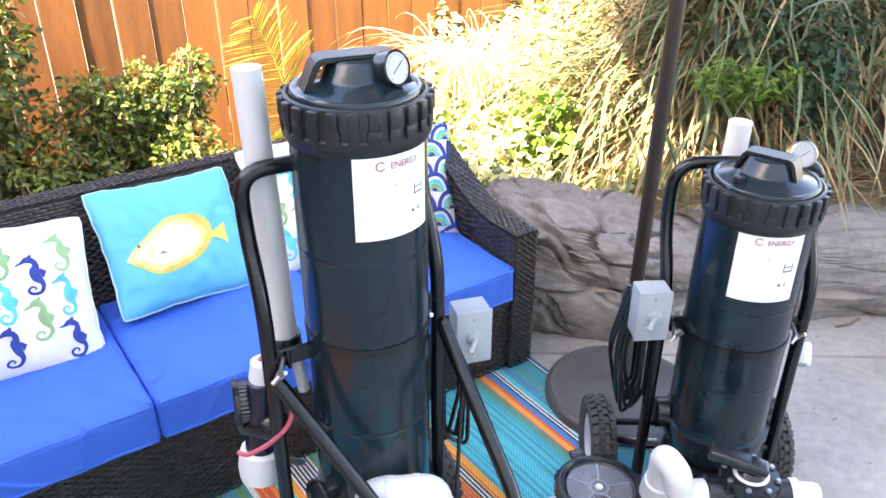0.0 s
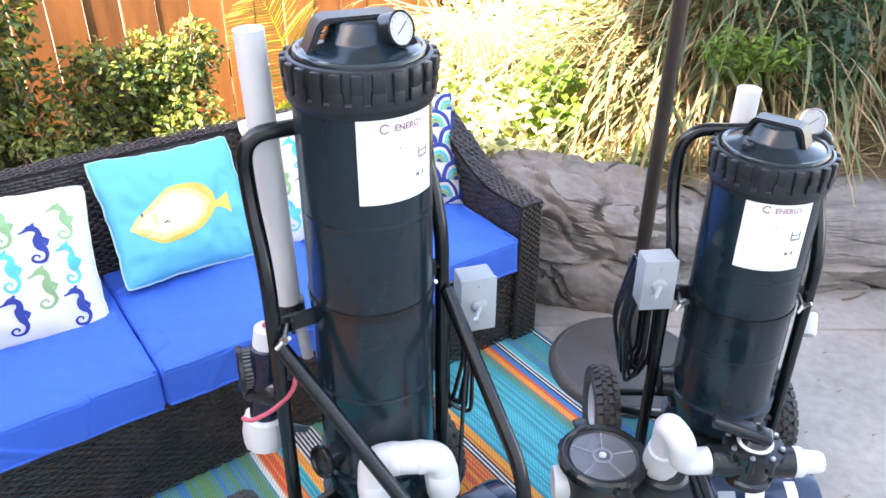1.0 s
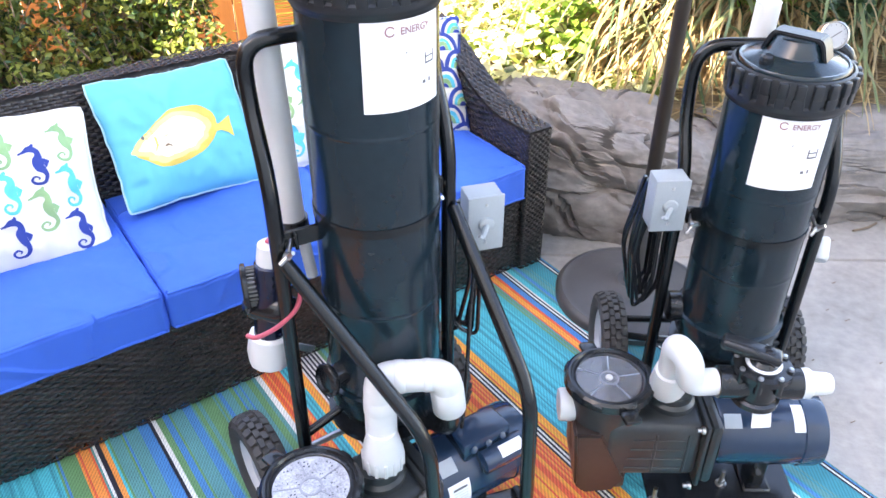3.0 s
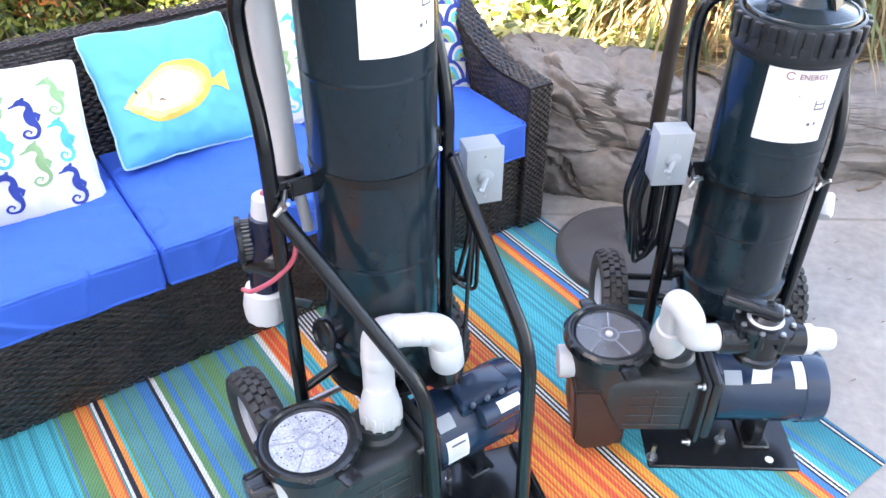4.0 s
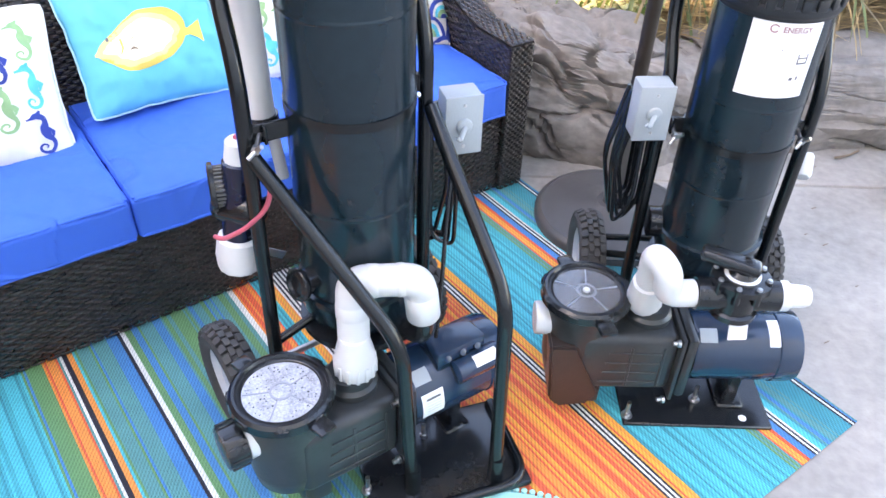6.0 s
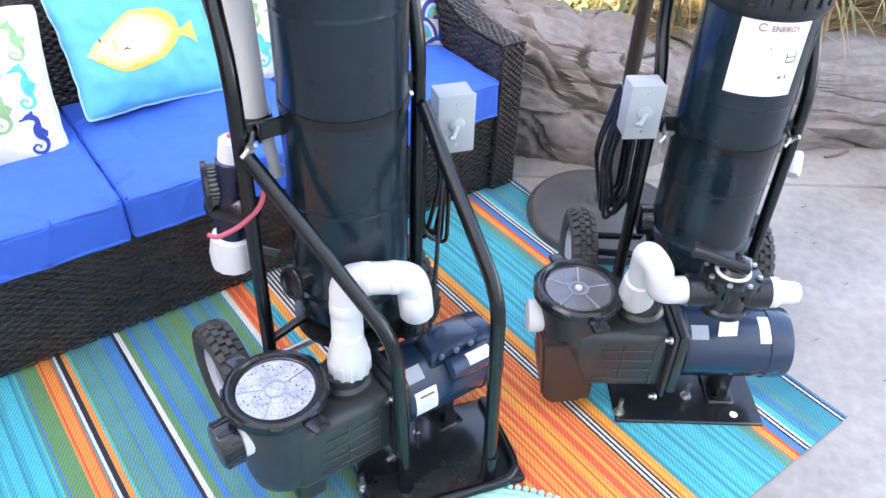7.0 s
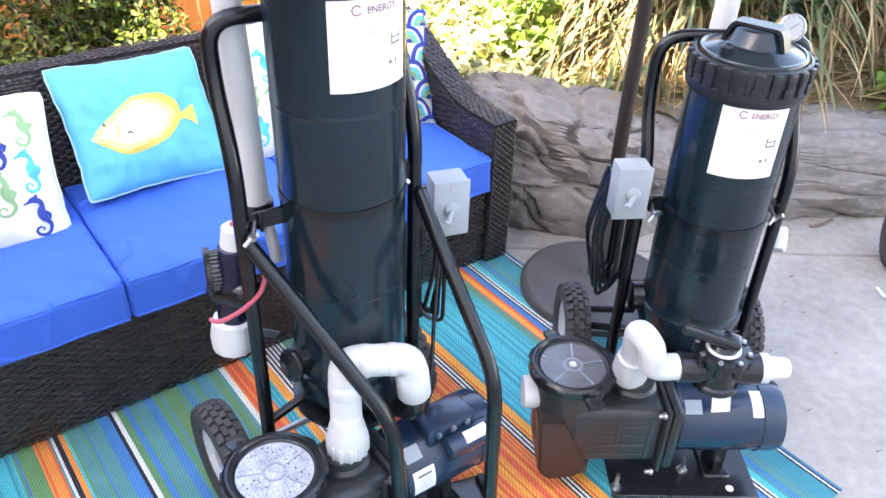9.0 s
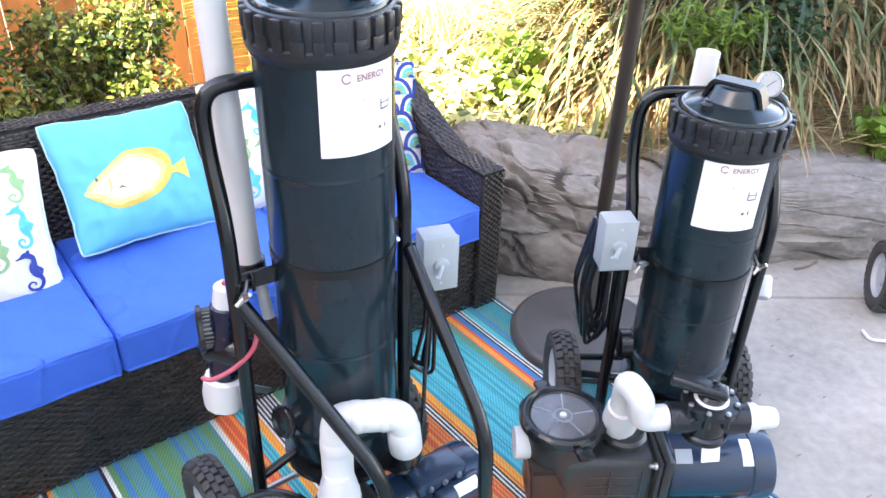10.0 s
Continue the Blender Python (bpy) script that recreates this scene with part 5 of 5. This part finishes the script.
def by_fence(a, off, z):
    p = FENCE @ Vector((a, -off, z))
    return (p.x, p.y, z)


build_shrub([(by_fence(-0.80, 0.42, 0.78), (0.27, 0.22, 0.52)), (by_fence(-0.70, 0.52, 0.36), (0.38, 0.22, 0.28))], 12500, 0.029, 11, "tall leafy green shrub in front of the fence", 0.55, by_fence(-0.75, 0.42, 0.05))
build_shrub([(by_fence(-0.36, 0.45, 0.58), (0.15, 0.16, 0.16)), (by_fence(-0.14, 0.42, 0.56), (0.2, 0.16, 0.2)), (by_fence(-0.0, 0.40, 0.68), (0.11, 0.1, 0.12)), (by_fence(-0.22, 0.50, 0.30), (0.42, 0.22, 0.24))], 12500, 0.029, 21, "bushy shrub before the fence, its top leaves coloured pale as if sunlit", 0.55, by_fence(-0.2, 0.45, 0.05))


def build_palm():
    root = Vector(by_fence(0.46, 0.40, 0.0))
    palm = thing("palm", root, "small palm with yellow-green fronds by the fence", "palm")
    for k, (top, mid) in enumerate((((0.285, 0.40, 0.845), (0.40, 0.40, 0.62)), ((0.62, 0.48, 0.40), (0.52, 0.44, 0.36)), ((0.24, 0.50, 0.36), (0.38, 0.44, 0.34)))):
        a, b, c = Vector(by_fence(0.475, 0.40, 0.16)), Vector(by_fence(*mid)), Vector(by_fence(*top))
        line = [a * (1 - t) ** 2 + b * 2 * t * (1 - t) + c * t * t for t in [i / 24 for i in range(25)]]
        frond = part("frond_stem", tube(line, [0.007 - 0.0002 * i for i in range(25)], 7), M_PALM, palm)
        bag = Leaves(60 + k)
        side = (FENCE.to_3x3() @ Vector((1, -0.2, 0))).normalized()
        for i in range(5, 25):
            d = (line[i] - line[i - 1]).normalized()
            long = (0.23, 0.15, 0.15)[k] * math.sin(math.pi * (0.30 + 0.60 * (i - 5) / 19)) + 0.015
            for s in (-1, 1):
                across = (side * s - d * side.dot(d) * s).normalized()
                for h in (0.0, 0.5):
                    bag.blade(line[i] - d * h * 0.026, across * 0.85 + d * (0.75 if s > 0 else 0.25), long * bag.r.uniform(0.92, 1.05), 0.0125, 0.15, 5)
        bag.done("foliage", M_PALM, frond)


build_palm()


def bed_height(x, y):
    edge = min(1.0, max(0.0, (y - (2.45 if x > 0.1 else 2.65)) / 0.2))
    h = -0.02 + edge * (0.30 if x > -0.1 else 0.10) + 0.16 * max(0.0, y - 2.9) * (1 if x > -0.2 else 0.3) + 0.05 * noise.noise((x * 2.5, y * 2.5, 0)) * edge
    return h + 0.55 * math.exp(-((x - 1.45) / 0.75) ** 2 - ((y - 3.75) / 0.62) ** 2)


bm = bmesh.new()
nx, ny = 100, 70
grid = [[bm.verts.new((-4.5 + 10.5 * i / nx, 2.45 + 6.0 * j / ny, bed_height(-4.5 + 10.5 * i / nx, 2.45 + 6.0 * j / ny))) for i in range(nx + 1)] for j in range(ny + 1)]
for j in range(ny):
    for i in range(nx):
        bm.faces.new((grid[j][i], grid[j][i + 1], grid[j + 1][i + 1], grid[j + 1][i]))
tagged(part("planting_bed", bm, M_SOIL), "raised bed of brown soil and dry litter", "ground", kind="structure")


def build_ground_cover():
    r = random.Random(31)
    pale, green = Leaves(32), Leaves(33)
    for _ in range(7500):
        x, y = r.uniform(-0.45, 0.75), 2.62 + 1.9 * r.random() ** 1.2
        z = bed_height(x, y) + 0.30 * max(0, noise.noise((x * 3, y * 3, 5)) + 0.25) * r.random() + 0.02
        # most leaves take the pale colour that stands in for sunlight
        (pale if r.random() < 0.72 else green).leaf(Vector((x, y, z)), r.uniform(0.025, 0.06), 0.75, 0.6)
    tagged(pale.done("ground_cover", M_COVER_SUNLIT), "creeping ivy over the bed, coloured pale as if in strong sun", "ground cover")
    tagged(green.done("ground_cover", M_LEAF), "green creeping ivy leaves over the bed", "ground cover")


def build_arching_grass():
    bag = Leaves(41)
    root = Vector((0.12, 3.55, 0.42))
    t = thing("ornamental_grass", root, "arching tuft of pale dry ornamental grass", "grass")
    for _ in range(170):
        a = bag.r.uniform(-math.pi, math.pi)
        d = Vector((math.cos(a) * 0.55, math.sin(a) * 0.5, 1.0))
        bag.blade(root + Vector((bag.r.gauss(0, 0.06), bag.r.gauss(0, 0.06), 0)), d, bag.r.uniform(0.45, 0.85), 0.007, 2.1, 10)
    bag.done("foliage", M_STRAW_PALE, t)


def build_reeds():
    r = random.Random(51)
    for k, (cx, cy, count) in enumerate(((0.95, 3.2, 760), (1.42, 3.32, 860), (1.95, 3.38, 760), (2.45, 3.4, 420), (1.25, 3.6, 520), (1.8, 3.65, 520))):
        root = Vector((cx, cy, bed_height(cx, cy)))
        t = thing("reed_clump", root, "dense clump of grey-green strap leaves with dry straw", "grass", "reed clumps behind the rocks")
        green, dark, straw = Leaves(52 + 3 * k), Leaves(53 + 3 * k), Leaves(54 + 3 * k)
        for _ in range(count):
            a = r.uniform(-math.pi, math.pi)
            q = r.random() ** 0.6 * 0.42
            x, y = cx + q * math.cos(a) * 0.95, cy + q * math.sin(a) * 0.75
            z = bed_height(x, y) + r.uniform(0.0, 0.42) * (1 - q)
            out = Vector((math.cos(a) * 0.8 - 0.25 + r.gauss(0, 0.45), math.sin(a) * 0.55 - 0.25 + r.gauss(0, 0.3), r.uniform(0.1, 1.5)))
            pick = r.random()
            if pick < 0.27:
                green.blade((x, y, z), out, r.uniform(0.45, 0.95), r.uniform(0.008, 0.018), r.uniform(0.9, 3.4), 8)
            elif pick < 0.34:
                dark.blade((x, y, z), out, r.uniform(0.4, 0.8), r.uniform(0.008, 0.014), r.uniform(1.0, 2.2), 8)
            else:
                straw.blade((x, y, z - 0.05), out - Vector((0, 0.1, 0.5)), r.uniform(0.35, 0.85), r.uniform(0.006, 0.014), r.uniform(1.6, 3.6), 8)
        green.done("foliage", M_BLADE, t)
        dark.done("foliage", M_LEAF_DARK, t)
        straw.done("dry_foliage", M_STRAW, t, "dry straw-coloured blades")


def build_sprays():
    r = random.Random(71)
    # fine-leaved shrub leaning over the rocks
    root = Vector((1.12, 3.05, 0.35))
    t = thing("shrub", root, "fine-leaved bright green sprig over the rocks", "shrub")
    bag, stems = Leaves(72), bmesh.new()
    for _ in range(70):
        tip = in_blob(r, (1.03, 2.70, 0.77), (0.22, 0.10, 0.085))
        d = (tip - root).normalized()
        tube([tip - d * 0.16, tip], [0.002, 0.001], 5, stems, caps=False)
        for k in range(16):
            p = tip - d * 0.13 * r.random()
            bag.leaf(p, r.uniform(0.024, 0.04), 0.32, 0.55, aim=Vector((r.gauss(0, 1), r.gauss(0, 0.6), r.gauss(-0.1, 0.4))))
    part("stem", stems, M_BARK, t)
    bag.done("foliage", M_LEAF_FRESH, t)
    for root, c, radii, n, size, material, label in (
        ((1.5, 3.1, 0.4), (1.32, 2.74, 0.70), (0.14, 0.1, 0.2), 260, 0.036, M_LEAF_DARK, "dark green ivy among the reeds"),
        ((1.0, 3.3, 0.5), (1.28, 2.85, 0.86), (0.24, 0.12, 0.16), 260, 0.032, M_LEAF_DARK, "dark green ivy among the reeds"),
        ((0.73, 2.8, 0.3), (0.73, 2.74, 0.36), (0.05, 0.04, 0.05), 60, 0.03, M_LEAF_FRESH, "small bright green weed behind the rock"),
        ((0.42, 2.95, 0.3), (0.38, 2.9, 0.5), (0.16, 0.12, 0.16), 220, 0.05, M_LEAF_FRESH, "bright green vine leaves over the bed"),
        ((1.80, 2.75, 0.28), (1.78, 2.68, 0.36), (0.14, 0.1, 0.12), 190, 0.055, M_LEAF_FRESH, "bright green leafy plant on the rock wall"),
    ):
        t = thing("creeper", root, label, "plant")
        bag = Leaves(int(c[0] * 100))
        for _ in range(n):
            bag.leaf(in_blob(bag.r, c, radii), size * bag.r.uniform(0.6, 1.2), 0.8, 0.55)
        bag.done("foliage", material, t)
        part("stem", tube(rounded([root, (Vector(root) + Vector(c)) / 2 + Vector((0.03, 0, 0.02)), c], 0.1), 0.003, 6), M_BARK, t)
    litter = Leaves(80)
    for _ in range(700):
        x, y = litter.r.uniform(0.75, 2.3), litter.r.uniform(2.62, 3.0)
        a = litter.r.uniform(-0.6, 0.6) + (math.pi if litter.r.random() < 0.5 else 0)
        litter.blade((x, y, bed_height(x, y) + litter.r.uniform(0.01, 0.07)), (math.cos(a), math.sin(a), 0.12), litter.r.uniform(0.12, 0.4), litter.r.uniform(0.003, 0.008), 0.3, 5)
    tagged(litter.done("leaf_litter", M_STRAW), "dry straw and leaf litter on the bed", "litter")


M_STRAW_PALE = leafy("pale_grass", (0.74, 0.66, 0.42), 0.5, 0.4, 0.35)
M_LEAF_FRESH = leafy("fresh_leaf", (0.20, 0.34, 0.05), 0.4, 0.5, 0.4)
build_ground_cover()
build_arching_grass()
build_reeds()
build_sprays()

# ---- small things ----


def build_small_things():
    cart = thing("hand_cart", (1.575, 2.0, 0), "black rubber wheel of another cart on the concrete", "cart")
    build_wheel(cart, (1.545, 2.06, 0.118), (-0.95, 0.25, 0), 0.118, 0.06)
    part("axle", rod((1.545, 2.06, 0.118), (1.9, 1.967, 0.118), 0.008, 10), M_STEEL, cart)
    hook = thing("wire_hook", (1.47, 1.87, 0), "bent white wire hook on the concrete", "hook")
    part("wire", tube(rounded([(1.43, 1.91, 0.01), (1.43, 1.86, 0.012), (1.50, 1.85, 0.012), (1.52, 1.87, 0.012)], 0.015), 0.005, 8), M_WHITE, hook)
    r = random.Random(91)
    for k in range(16):
        p = Vector((1.36 + 0.02 * k, 2.27, 0.008))
        if k:
            p = Vector((r.uniform(0.95, 1.6), r.uniform(1.2, 2.25), 0.003))
        twig = thing("twig", p, "small dry brown twig on the concrete", "twig")
        n = 0.10 if k == 0 else r.uniform(0.005, 0.018)
        part("stick", tube(rounded([p, p + Vector((n * 0.5, n * 0.12, 0.002)), p + Vector((n, n * 0.5, 0))], 0.03), 0.004 if k == 0 else 0.0013, 6), M_BARK, twig)
    mat_top = thing("round_mat", (0.165, 0.60, 0), "round pale turquoise woven mat with a scalloped rim", "mat")
    bm = bmesh.new()
    for k in range(26):
        lathe([(0.012 * k, 0.012), (0.012 * k + 0.006, 0.018), (0.012 * k + 0.0118, 0.012)], Matrix.Translation((0.165, 0.60, 0)), 72, bm)
    part("weave", bm, M_AQUA_PALE, mat_top)
    bm = bmesh.new()
    for k in range(120):
        a = 2 * math.pi * k / 120
        lathe([(0, 0), (0.0065, 0), (0.0065, 0.006), (0, 0.009)], Matrix.Translation((0.165 + 0.316 * math.cos(a), 0.60 + 0.316 * math.sin(a), 0.01)), 8, bm)
    part("rim", bm, M_AQUA_PALE, mat_top)


M_AQUA_PALE = mat("pale_aqua_weave", (0.32, 0.66, 0.62), 0.7, vary=0.12, scale=20)
build_small_things()
